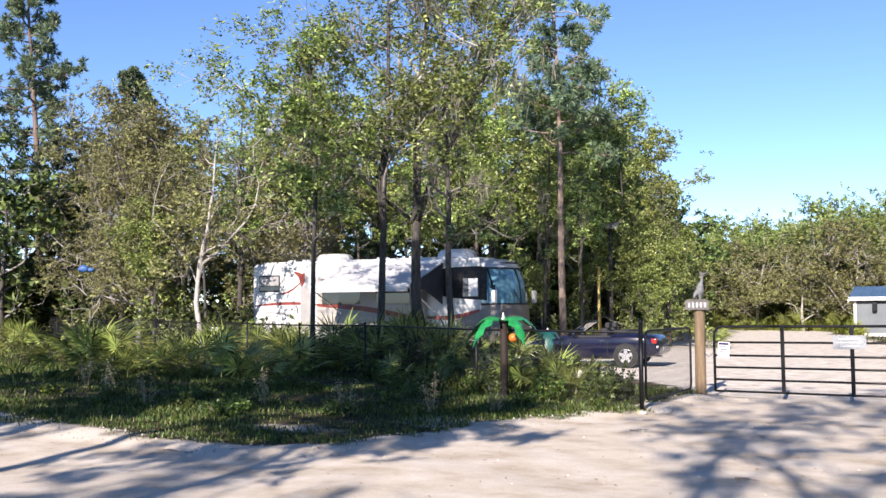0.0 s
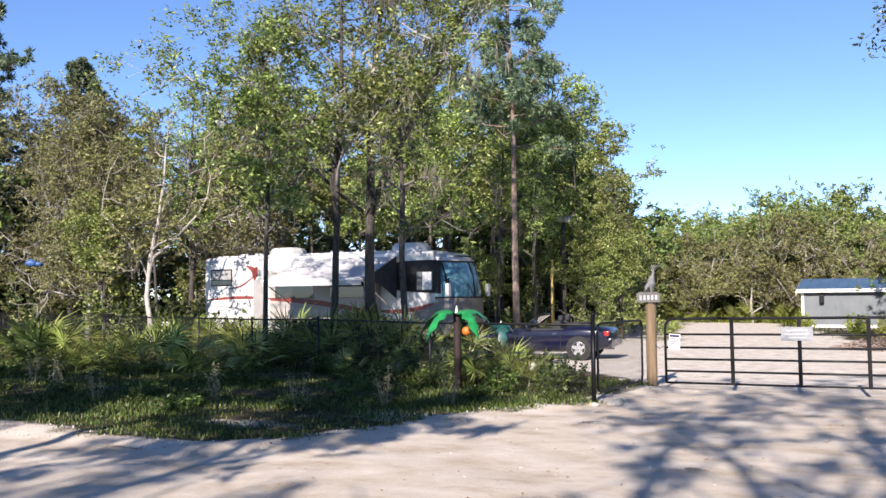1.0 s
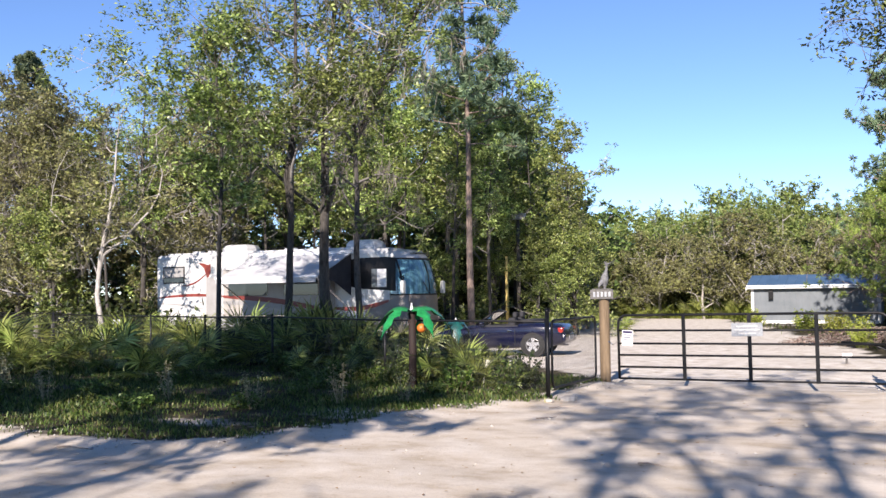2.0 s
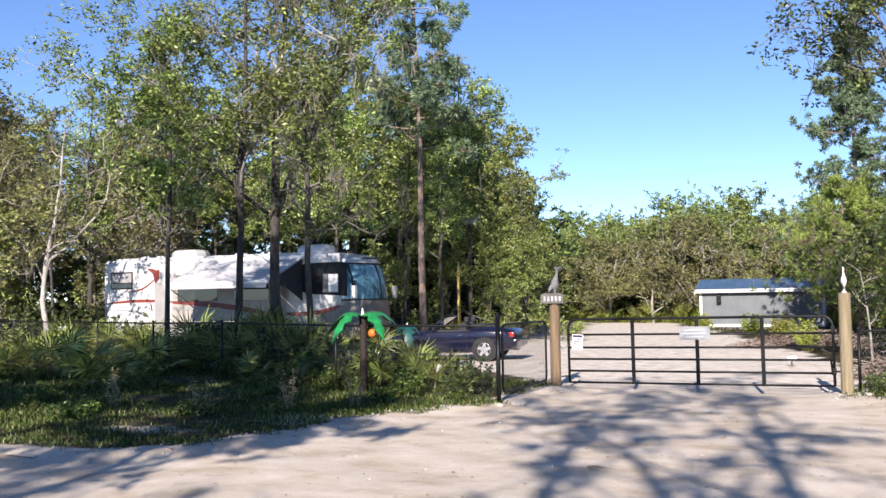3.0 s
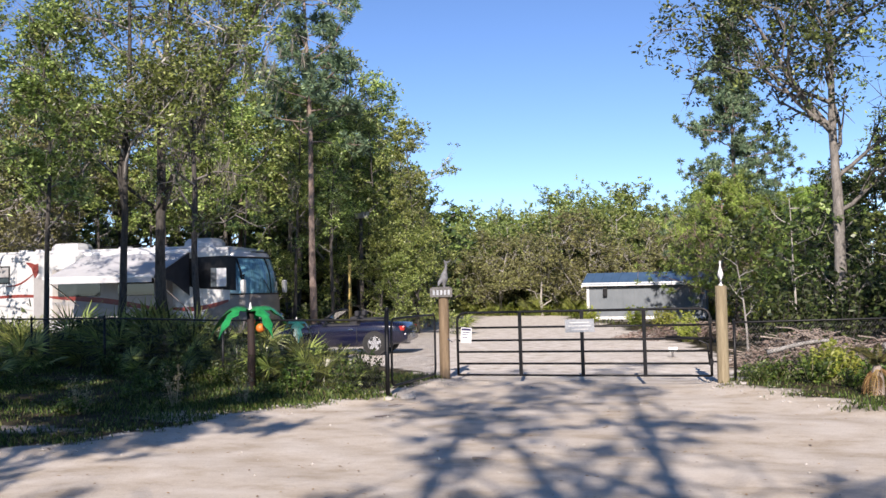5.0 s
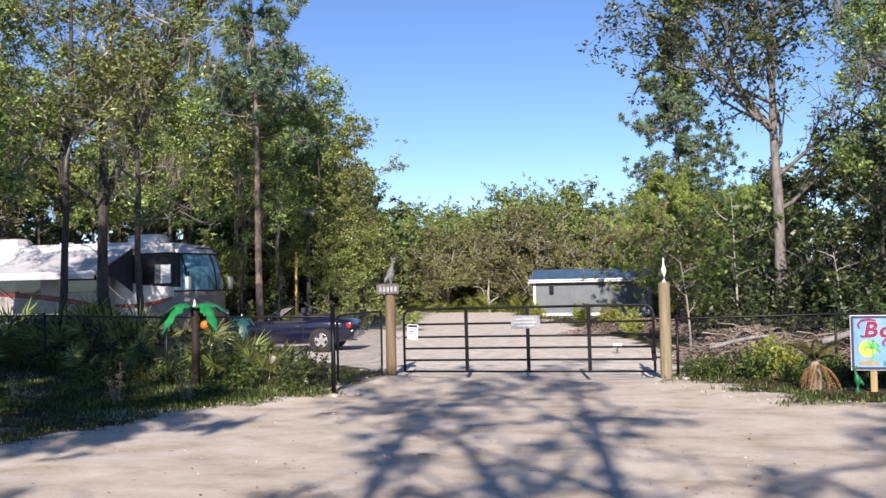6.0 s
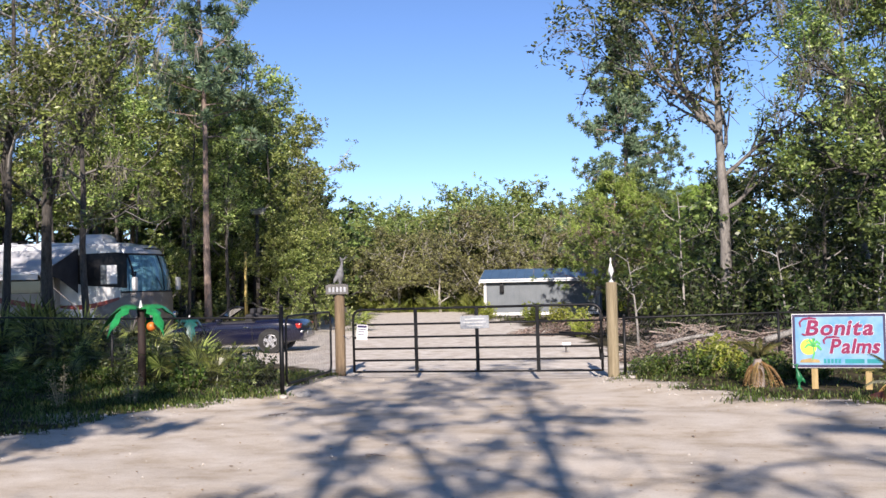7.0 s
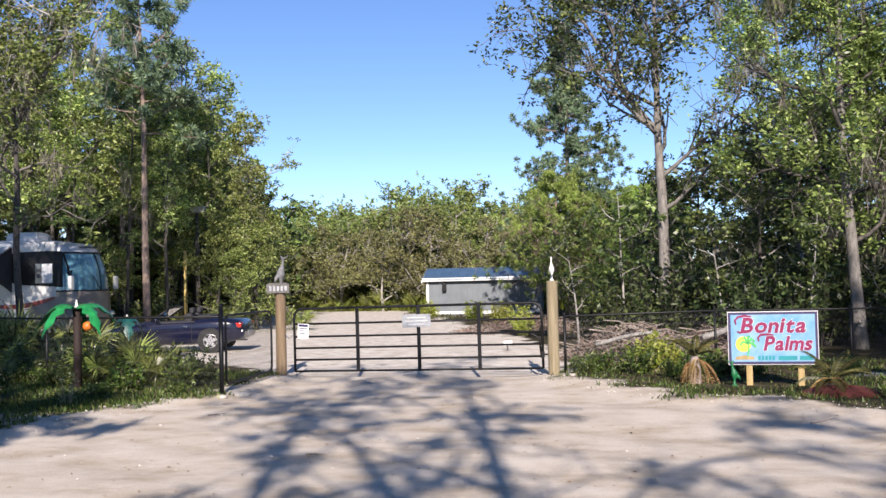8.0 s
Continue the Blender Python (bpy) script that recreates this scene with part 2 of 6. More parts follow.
# Yellow stands for sun on the timber: the light is put into the colour.
M["sunlit_timber"] = mottled("sunlit_timber", (0.45, 0.33, 0.10), (0.62, 0.48, 0.18), 5, 0.7, bump=0.2, stretch=(3, 3, 0.4))
M["brush"] = mottled("brush", (0.13, 0.105, 0.085), (0.33, 0.275, 0.235), 5, 0.95, bump=0.6, random_tint=0.3)

M["windscreen"] = mottled("windscreen", (0.012, 0.06, 0.10), (0.17, 0.38, 0.46), 1.3, 0.08, bump=0.0, stretch=(2.5, 2.5, 0.35), fine=8, coat=0.6)
M["clear_glass"] = glassy("clear_glass", (0.30, 0.34, 0.34), 0.0)
M["clear_glass"].node_tree.nodes["Principled BSDF"].inputs["Transmission Weight"].default_value = 1.0


def ground_material():
    """Pale sand where the wheels go, soil with litter under the grass."""
    m, nt, p, out = shader("ground")
    co = coords(nt)
    att = nt.nodes.new("ShaderNodeAttribute")
    att.attribute_name = "sand"
    big = node(nt, "ShaderNodeTexNoise", Scale=0.35, Detail=5.0, Roughness=0.6)
    mid = node(nt, "ShaderNodeTexNoise", Scale=2.6, Detail=9.0, Roughness=0.7)
    fine = node(nt, "ShaderNodeTexNoise", Scale=38.0, Detail=5.0, Roughness=0.7)
    track = node(nt, "ShaderNodeTexNoise", Scale=1.4, Detail=5.0, Roughness=0.6)
    for n in (big, mid, fine):
        nt.links.new(co, n.inputs["Vector"])
    cs = coords(nt, (0.8, 1.1, 1))
    nt.links.new(cs, track.inputs["Vector"])

    def blend(a, b, fac=0.5, mode='MIX'):
        x = nt.nodes.new("ShaderNodeMix")
        x.data_type, x.blend_type = 'RGBA', mode
        if isinstance(fac, float):
            x.inputs[0].default_value = fac
        else:
            nt.links.new(fac, x.inputs[0])
        nt.links.new(a, x.inputs[6])
        nt.links.new(b, x.inputs[7])
        return x.outputs[2]
    s1 = ramp(nt, mid.outputs[0], [(0.30, (0.43, 0.36, 0.285)), (0.52, (0.55, 0.48, 0.395)), (0.72, (0.64, 0.575, 0.50))])
    s2 = ramp(nt, track.outputs[0], [(0.36, (0.37, 0.30, 0.215)), (0.48, (0.54, 0.475, 0.39)), (0.64, (0.66, 0.605, 0.53))])
    sand = blend(s1, s2, 0.55)
    sf = ramp(nt, fine.outputs[0], [(0.28, (0.62, 0.60, 0.58)), (0.45, (0.95, 0.95, 0.95)), (0.75, (1.0, 1.0, 1.0))])
    sand = blend(sand, sf, 0.8, 'MULTIPLY')
    yard = nt.nodes.new("ShaderNodeAttribute")
    yard.attribute_name = "yard"
    pale = ramp(nt, mid.outputs[0], [(0.34, (0.40, 0.345, 0.28)), (0.5, (0.58, 0.53, 0.465)), (0.66, (0.70, 0.66, 0.60))])
    sand = blend(sand, pale, yard.outputs["Fac"])
    g1 = ramp(nt, mid.outputs[0], [(0.32, (0.022, 0.018, 0.011)), (0.5, (0.055, 0.048, 0.024)), (0.68, (0.16, 0.13, 0.085))])
    g2 = ramp(nt, fine.outputs[0], [(0.3, (0.45, 0.45, 0.45)), (0.7, (1.0, 1.0, 1.0))])
    soil = blend(g1, g2, 0.9, 'MULTIPLY')
    edge = nt.nodes.new("ShaderNodeMath")
    edge.operation = 'MULTIPLY_ADD'
    edge.inputs[1].default_value = 0.55
    nt.links.new(mid.outputs[0], edge.inputs[0])
    nt.links.new(att.outputs["Fac"], edge.inputs[2])
    fac = ramp(nt, edge.outputs[0], [(0.62, (0, 0, 0)), (0.86, (1, 1, 1))])
    nt.links.new(blend(soil, sand, fac), p.inputs["Base Color"])
    p.inputs["Roughness"].default_value = 0.95
    p.inputs["Specular IOR Level"].default_value = 0.15
    hsum = nt.nodes.new("ShaderNodeMath")
    hsum.operation = 'MULTIPLY_ADD'
    hsum.inputs[1].default_value = 0.25
    nt.links.new(fine.outputs[0], hsum.inputs[0])
    nt.links.new(track.outputs[0], hsum.inputs[2])
    b_ = nt.nodes.new("ShaderNodeBump")
    b_.inputs["Strength"].default_value, b_.inputs["Distance"].default_value = 0.45, 0.05
    nt.links.new(hsum.outputs[0], b_.inputs["Height"])
    nt.links.new(b_.outputs[0], p.inputs["Normal"])
    return m


M["ground"] = ground_material()


# ---- mesh helpers ----
class Shape:
    """Corners and faces gathered into one mesh."""

    def __init__(self):
        self.v, self.f = [], []

    def add(self, verts, faces):
        k = len(self.v)
        self.v.extend([tuple(p) for p in verts])
        self.f.extend([tuple(i + k for i in q) for q in faces])
        return self

    def box(self, x0, x1, y0, y1, z0, z1, bevel=0.0):
        bm = bmesh.new()
        bmesh.ops.create_cube(bm, size=1.0)
        bmesh.ops.scale(bm, vec=(x1 - x0, y1 - y0, z1 - z0), verts=bm.verts)
        bmesh.ops.translate(bm, vec=((x0 + x1) / 2, (y0 + y1) / 2, (z0 + z1) / 2), verts=bm.verts)
        if bevel:
            bmesh.ops.bevel(bm, geom=list(bm.edges), offset=bevel, segments=2, profile=0.6, affect='EDGES')
        bm.verts.index_update()
        self.add([v.co for v in bm.verts], [[v.index for v in f.verts] for f in bm.faces])
        bm.free()
        return self

    def tube(self, pts, radii, sides=6, cap=True):
        pts = [Vector(p) for p in pts]
        if not hasattr(radii, "__len__"):
            radii = [radii] * len(pts)
        rings, prev = [], None
        for i, p in enumerate(pts):
            d = (pts[min(i + 1, len(pts) - 1)] - pts[max(i - 1, 0)]).normalized()
            if prev is None:
                prev = d.orthogonal().normalized()
            prev = (prev - d * prev.dot(d))
            prev = prev.normalized() if prev.length > 1e-6 else d.orthogonal().normalized()
            q = d.cross(prev)
            rings.append([p + (prev * math.cos(a) + q * math.sin(a)) * radii[i] for a in [2 * math.pi * k / sides for k in range(sides)]])
        faces = []
        for i in range(len(pts) - 1):
            for k in range(sides):
                faces.append((i * sides + k, i * sides + (k + 1) % sides, (i + 1) * sides + (k + 1) % sides, (i + 1) * sides + k))
        if cap:
            faces.append(tuple(range(sides))[::-1])
            faces.append(tuple((len(pts) - 1) * sides + k for k in range(sides)))
        return self.add([v for r in rings for v in r], faces)

    def loft(self, rings, cap=True):
        n = len(rings[0])
        faces = [(i * n + k, i * n + (k + 1) % n, (i + 1) * n + (k + 1) % n, (i + 1) * n + k) for i in range(len(rings) - 1) for k in range(n)]
        if cap:
            faces += [tuple(range(n))[::-1], tuple((len(rings) - 1) * n + k for k in range(n))]
        return self.add([p for r in rings for p in r], faces)

    def ball(self, c, r, seg=10, rough=0.0, rnd=None):
        rx, ry, rz = (r, r, r) if not hasattr(r, "__len__") else r
        vs, n = [], seg // 2
        for i in range(n + 1):
            th = math.pi * i / n
            for k in range(seg):
                ph = 2 * math.pi * k / seg
                s = 1 + (rnd.uniform(-rough, rough) if rnd else 0)
                vs.append((c[0] + rx * s * math.sin(th) * math.cos(ph), c[1] + ry * s * math.sin(th) * math.sin(ph), c[2] + rz * s * math.cos(th)))
        fs = [(i * seg + k, i * seg + (k + 1) % seg, (i + 1) * seg + (k + 1) % seg, (i + 1) * seg + k) for i in range(n) for k in range(seg)]
        return self.add(vs, fs)

    def plate(self, outline, y0, y1):
        """An outline in x and z, given a thickness along y."""
        n = len(outline)
        vs = [(x, y0, z) for x, z in outline] + [(x, y1, z) for x, z in outline]
        return self.add(vs, [tuple(range(n))[::-1], tuple(range(n, 2 * n))] + [(i, (i + 1) % n, n + (i + 1) % n, n + i) for i in range(n)])

    def moved(self, m):
        self.v = [tuple(m @ Vector(p)) for p in self.v]
        return self

    def mesh(self, name, mat, smooth=False):
        me = bpy.data.meshes.new(name)
        me.from_pydata(self.v, [], self.f)
        me.materials.append(mat)
        if smooth:
            me.polygons.foreach_set("use_smooth", [True] * len(me.polygons))
        me.update()
        return me


def part(name, shape, mat, parent=None, label="", smooth=False, m=None):
    ob = new(name, shape if isinstance(shape, bpy.types.Mesh) else shape.mesh(name, M[mat], smooth))
    if parent is not None:
        ob.parent = parent
    if m is not None:
        ob.matrix_basis = m
    if label:
        ob["label"] = label
    return ob


def thing(name, label, category, m=None, group="", kind=""):
    ob = tagged(new(name), label, category, group, kind)
    ob.empty_display_size = 0.2
    if m is not None:
        ob.matrix_basis = m
    return ob


def bulk_mesh(name, verts, sizes, mat):
    """A mesh from an array of corners, of which each face takes the next few."""
    me = bpy.data.meshes.new(name)
    n, k = len(verts), sizes
    me.vertices.add(n)
    me.vertices.foreach_set("co", np.asarray(verts, np.float32).ravel())
    me.loops.add(n)
    me.loops.foreach_set("vertex_index", np.arange(n, dtype=np.int32))
    me.polygons.add(n // k)
    me.polygons.foreach_set("loop_start", np.arange(0, n, k, dtype=np.int32))
    me.materials.append(M[mat])
    me.update(calc_edges=True)
    return me


def unit(a):
    return a / np.maximum(np.linalg.norm(a, axis=-1, keepdims=True), 1e-9)


def leaf_quads(rg, centres, length, width, up=0.0, droop=None, rosette=False, corners=4):
    """Pointed leaves at the given centres, each turned its own way."""
    n = len(centres)
    d = rg.normal(size=(n, 3))
    d[:, 2] = d[:, 2] * 0.6 + up
    d = unit(d) if droop is None else unit(d * 0.35 + np.array(droop))
    s = unit(np.cross(d, rg.normal(size=(n, 3)) + np.array([0, 0, 0.8])))
    ln = (length * rg.uniform(0.6, 1.3, n))[:, None]
    if rosette:
        centres = centres + d * ln * 0.6
    wd = (width * rg.uniform(0.7, 1.25, n))[:, None]
    if corners == 3:
        return np.stack([centres - d * ln * 0.5 + s * wd * 0.5, centres - d * ln * 0.4 - s * wd * 0.5, centres + d * ln * 0.5], 1).reshape(-1, 3)
    q = np.stack([centres - d * ln * 0.5, centres + s * wd * 0.5 - d * ln * 0.05, centres + d * ln * 0.5, centres - s * wd * 0.5 - d * ln * 0.05], 1)
    return q.reshape(-1, 3)


# ---- ground ----
LEFT_EDGE = [(-90, -6.5), (-20, -8.2), (-8, -8.75), (-4.7, -9.25), (-1.9, -9.3), (-1.15, -8.6), (-0.9, -7.0), (-0.75, -4.7), (0.0, -3.35), (0.15, -0.9), (-0.2, 0.6)]
YARD_LEFT = [(-2.5, 3.4), (-6.5, 4.9), (-12, 7.2), (-14.5, 10.0), (-11.5, 17), (-12, 24), (-15, 34), (-17, 44)]
YARD_RIGHT = [(-8, 40.5), (-5.2, 31), (-0.6, 21), (2.6, 12.5), (4.4, 6.0), (5.0, 1.2), (5.25, -0.5)]
RIGHT_EDGE = [(6.3, -1.9), (7.4, -3.3), (8.6, -3.6), (9.5, -4.9), (12, -6.0), (20, -7.0), (90, -8.0)]
SAND = LEFT_EDGE + YARD_LEFT + YARD_RIGHT + RIGHT_EDGE + [(90, -20.5), (-90, -20.5)]


def inside_distance(px, py, poly):
    """How far each place lies inside the outline (negative: outside)."""
    best = np.full(px.shape, 1e9)
    inside = np.zeros(px.shape, bool)
    for (x0, y0), (x1, y1) in zip(poly, poly[1:] + poly[:1]):
        dx, dy = x1 - x0, y1 - y0
        t = np.clip(((px - x0) * dx + (py - y0) * dy) / (dx * dx + dy * dy), 0, 1)
        best = np.minimum(best, np.hypot(px - x0 - t * dx, py - y0 - t * dy))
        if y0 != y1:
            inside ^= ((y0 > py) != (y1 > py)) & (px < (x1 - x0) * (py - y0) / (y1 - y0) + x0)
    return np.where(inside, best, -best)


def waves(x, y):
    return (np.sin(x * 0.9 + 1.3 * np.sin(y * 0.7)) * np.sin(y * 1.1 + 0.8 * np.sin(x * 0.5 + 1)) + 0.5 * np.sin(x * 2.3 + y * 1.7) * np.sin(y * 2.9 - x * 0.8))


def ground_height(x, y):
    x, y = np.asarray(x, float), np.asarray(y, float)
    d = inside_distance(x, y, SAND)
    near = np.exp(-((x / 60) ** 2 + (y / 60) ** 2))
    lip = 0.05 * np.exp(-((d - 0.05) / 0.35) ** 2) * (y < 0.5)
    return near * (0.018 * waves(x, y) + 0.05 * (1 - np.clip(d + 0.6, 0, 1.2) / 1.2) * (y < 1.0)) + lip


def zg(x, y):
    return float(ground_height(np.array([x]), np.array([y]))[0])


def spread(lo, a, b, hi, step):
    mid = np.arange(a, b + step / 2, step)
    grow = np.cumsum(step * 1.35 ** np.arange(1, 60))
    left = (a - grow[grow < a - lo])[::-1]
    right = b + grow[grow < hi - b]
    return np.concatenate([[lo], left, mid, right, [hi]])


def build_ground():
    xs = spread(-3000, -20, 13, 3000, 0.2)
    ys = spread(-3000, -14, 12, 3000, 0.2)
    gx, gy = np.meshgrid(xs, ys)
    gz = ground_height(gx, gy)
    nx, ny = len(xs), len(ys)
    verts = np.stack([gx, gy, gz], -1).reshape(-1, 3)
    i = np.arange(nx * ny).reshape(ny, nx)
    quads = np.stack([i[:-1, :-1], i[:-1, 1:], i[1:, 1:], i[1:, :-1]], -1).reshape(-1, 4)
    me = bpy.data.meshes.new("ground")
    me.from_pydata(verts.tolist(), [], quads.tolist())
    me.materials.append(M["ground"])
    a = me.attributes.new("sand", 'FLOAT', 'POINT')
    d = inside_distance(gx, gy, SAND)
    soft = np.clip(0.55 + d / 1.2 + 0.24 * waves(gx * 2.1, gy * 2.3), 0, 1)
    for px, py, rx, ry in ((-1.55, -5.7, 0.9, 1.1), (-2.9, -7.6, 1.2, 0.5), (10.7, -0.1, 1.6, 0.6), (-0.5, -3.9, 0.5, 0.5)):
        soft = np.maximum(soft, 0.62 * np.exp(-((gx - px) / rx) ** 2 - ((gy - py) / ry) ** 2))
    a.data.foreach_set("value", soft.ravel().astype(np.float32))
    b = me.attributes.new("yard", 'FLOAT', 'POINT')
    b.data.foreach_set("value", np.clip((gy + 0.6 + 0.3 * waves(gx, gy)) / 2.0, 0, 1).ravel().astype(np.float32))
    me.polygons.foreach_set("use_smooth", [True] * len(me.polygons))
    tagged(new("ground", me), "pale sandy track with tyre marks, grassy soil beside it", "ground", kind="structure")


build_ground()


# ---- trees ----
def bent(rg, start, direction, length, steps, wander, lift=0.0):
    pts, p, d = [np.array(start, float)], np.array(start, float), unit(np.array(direction, float))
    for _ in range(steps):
        d = unit(d + rg.normal(size=3) * wander + np.array([0, 0, lift]))
        p = p + d * length / steps
        pts.append(p)
    return pts


def tree_parts(seed, height, radius, crown_from, reach, limbs=9, subs=4, twigs=4, leaves=40, leaf=(0.16, 0.08), cloud=0.27, wander=0.10, lean=(0, 0), fork=None, moss=0, droop=False, fine=True, bare=0.0, up=0.55, limb_from=None, corners=4, per=8):
    """Wood, leaves and hanging moss of a broad-leaved tree."""
    rg = np.random.default_rng(seed)
    wood, boughs, tips, mossy = Shape(), Shape(), [], []
    trunk = bent(rg, (0, 0, -0.15), (lean[0], lean[1], 1), height * 0.92 + 0.15, 13, (wander if wander > 0.3 else min(wander, 0.11)) * 0.32, 0.10)
    n = len(trunk)
    wood.tube(trunk, [radius * (1.3 if i == 0 else rg.uniform(0.93, 1.07)) * (1 - 0.86 * i / (n - 1)) for i in range(n)], 9)
    stems = [(trunk, radius)]
    if fork:
        for fi, (dx, dy) in enumerate(fork):
            k = max(2, int(n * crown_from) - 1)
            st = bent(rg, trunk[k], (dx, dy, 1), height * (1 - crown_from) * 0.95, 7, wander, 0.05)
            fr_ = (0.6, 0.34, 0.3)[fi]
            wood.tube(st, [radius * fr_ * (1 - 0.8 * i / 7) for i in range(8)], 6)
            stems.append((st, radius * fr_))
    count = limbs
    for li in range(count):
        st, r0 = stems[li % len(stems)]
        lo = (limb_from or crown_from) if st is trunk else 0.15
        f = lo + (1 - lo) * (li + rg.uniform(0.1, 0.9)) / count
        f = min(f, 0.985)
        pos = f * (len(st) - 1)
        k = int(pos)
        base = st[k] + (st[min(k + 1, len(st) - 1)] - st[k]) * (pos - k)
        az = li * 2.4 + rg.uniform(-0.5, 0.5)
        rise = up * rg.uniform(0.4, 1.6)
        ln = reach * rg.uniform(0.55, 1.1) * (1.0 - 0.45 * max(0, (f - lo) / (1 - lo)) ** 1.5)
        limb = bent(rg, base, (math.cos(az), math.sin(az), rise), ln, 6, wander * 1.7, 0.05)
        lr = max(0.016, r0 * 0.46 * (1 - 0.5 * f))
        boughs.tube(limb, [lr * (1 - 0.8 * i / 6) for i in range(7)], 5, cap=False)
        for si in range(subs):
            g = rg.uniform(0.25, 1.0)
            j = min(5, int(g * 6))
            sb = limb[j] + (limb[j + 1] - limb[j]) * rg.uniform()
            sd = unit(limb[j + 1] - limb[j]) + rg.normal(size=3) * 0.75
            sub = bent(rg, sb, sd, ln * rg.uniform(0.28, 0.55), 4, wander * 2.4, 0.03)
            boughs.tube(sub, [lr * 0.55 * (1 - 0.7 * i / 4) for i in range(5)], 3, cap=False)
            if moss and rg.uniform() < 0.16:
                mossy.append(sub[2])
            for ti in range(twigs):
                tb = sub[1 + int(rg.integers(0, 4))]
                td = unit(unit(sub[-1] - sub[0]) + rg.normal(size=3) * 0.9)
                tip = tb + td * ln * rg.uniform(0.10, 0.26)
                boughs.tube([tb, tip], [lr * 0.26, lr * 0.1], 3, cap=False) if fine else None
                if rg.uniform() >= bare:
                    tips.append(tip)
                    tips.append((tb + tip) / 2)
    tips = np.array(tips)
    # rosettes of a few leaves, gathered round some twigs and missing from others
    weight = rg.uniform(0.0, 1.0, len(tips)) ** 1.6
    pick = rg.integers(0, len(tips), max(1, int(leaves * len(tips) / per)))
    pick = pick[rg.uniform(size=len(pick)) < weight[pick] * 1.35]
    hubs = tips[pick] + rg.normal(size=(len(pick), 3)) * cloud * np.array([1, 1, 0.7]) * rg.uniform(0.3, 1.0, len(pick))[:, None]
    hubs = np.repeat(hubs[hubs[:, 2] > 0.25], per, 0)
    hubs = hubs + rg.normal(size=hubs.shape) * leaf[0] * (0.22 if per < 10 else 0.6)
    q = leaf_quads(rg, hubs, leaf[0], leaf[1], up=0.12, rosette=True, corners=corners)
    hang = None
    if moss and mossy:
        pts = np.array(mossy)[rg.integers(0, len(mossy), moss)]
        pts = pts + rg.normal(size=pts.shape) * np.array([0.14, 0.14, 0.30]) - np.array([0, 0, 0.40])
        hang = leaf_quads(rg, pts, 0.55, 0.022, droop=(0, 0, -1))
    return wood, boughs, q, hang


def broadleaf(name, label, bark, leaf_mat, m, group="", limb_bark="pale_bark", **kw):
    wood, boughs, q, hang = tree_parts(**kw)
    ob = thing(name, label, "tree", m, group)
    part("trunk", wood, bark, ob, smooth=True)
    part("bough", boughs, limb_bark, ob, smooth=True)["kind"] = "stuff"
    part("crown", bulk_mesh("crown", q, kw.get("corners", 4), leaf_mat), leaf_mat, ob)
    if hang is not None:
        part("moss", bulk_mesh("moss", hang, 4, "moss"), "moss", ob, "hanging grey-brown moss")["kind"] = "stuff"
    return ob


def pine(name, label, needle_mat, m, seed, height, radius, crown_from, reach, limbs=26, tufts=6, needles=38, needle=0.28, group="", flat=0.25, width=0.03):
    rg = np.random.default_rng(seed)
    wood, tips = Shape(), []
    trunk = bent(rg, (0, 0, -0.15), (0, 0, 1), height + 0.15, 10, 0.022, 0.05)
    wood.tube(trunk, [radius * (1 - 0.88 * i / 10) for i in range(11)], 8)
    for li in range(limbs):
        f = crown_from + (1 - crown_from) * (li + rg.uniform()) / limbs
        f = min(f, 0.99)
        k = int(f * 10)
        base = trunk[k] + (trunk[min(k + 1, 10)] - trunk[k]) * (f * 10 - k)
        az = li * 2.4 + rg.uniform(-0.5, 0.5)
        ln = reach * rg.uniform(0.55, 1.1) * (1.05 - 0.85 * ((f - crown_from) / (1 - crown_from)) ** 1.2)
        limb = bent(rg, base, (math.cos(az), math.sin(az), flat * rg.uniform(-0.6, 1.8)), ln, 5, 0.14, 0.06)
        wood.tube(limb, [max(0.008, radius * 0.22 * (1 - 0.8 * i / 5)) for i in range(6)], 4, cap=False)
        tips.append(limb[-1])
        for ti in range(tufts):
            j = int(rg.integers(2, 6))
            tip = limb[j] + unit(rg.normal(size=3) + np.array([0, 0, 0.35])) * ln * rg.uniform(0.12, 0.3)
            wood.tube([limb[j], tip], [0.012, 0.006], 3, cap=False)
            tips.append(tip)
    tips.append(trunk[-1])
    tips = np.repeat(np.array(tips), needles, 0)
    d = unit(rg.normal(size=tips.shape) + np.array([0, 0, 0.35]))
    c = tips + d * needle * 0.5
    s = unit(np.cross(d, rg.normal(size=d.shape)))
    ln = (needle * rg.uniform(0.7, 1.2, len(c)))[:, None]
    w = width * rg.uniform(0.8, 1.4, len(c))[:, None]
    q = np.stack([c - d * ln * 0.5, c + s * w * 0.5, c + d * ln * 0.5, c - s * w * 0.5], 1).reshape(-1, 3)
    ob = thing(name, label, "pine tree", m, group)
    part("trunk", wood, "pine_bark", ob, smooth=True)
    part("crown", bulk_mesh("crown", q, 4, needle_mat), needle_mat, ob)
    return ob


def at(x, y, turn=0.0, dz=0.0):
    return pose(x, y, zg(x, y) + dz, 0, 0, turn)


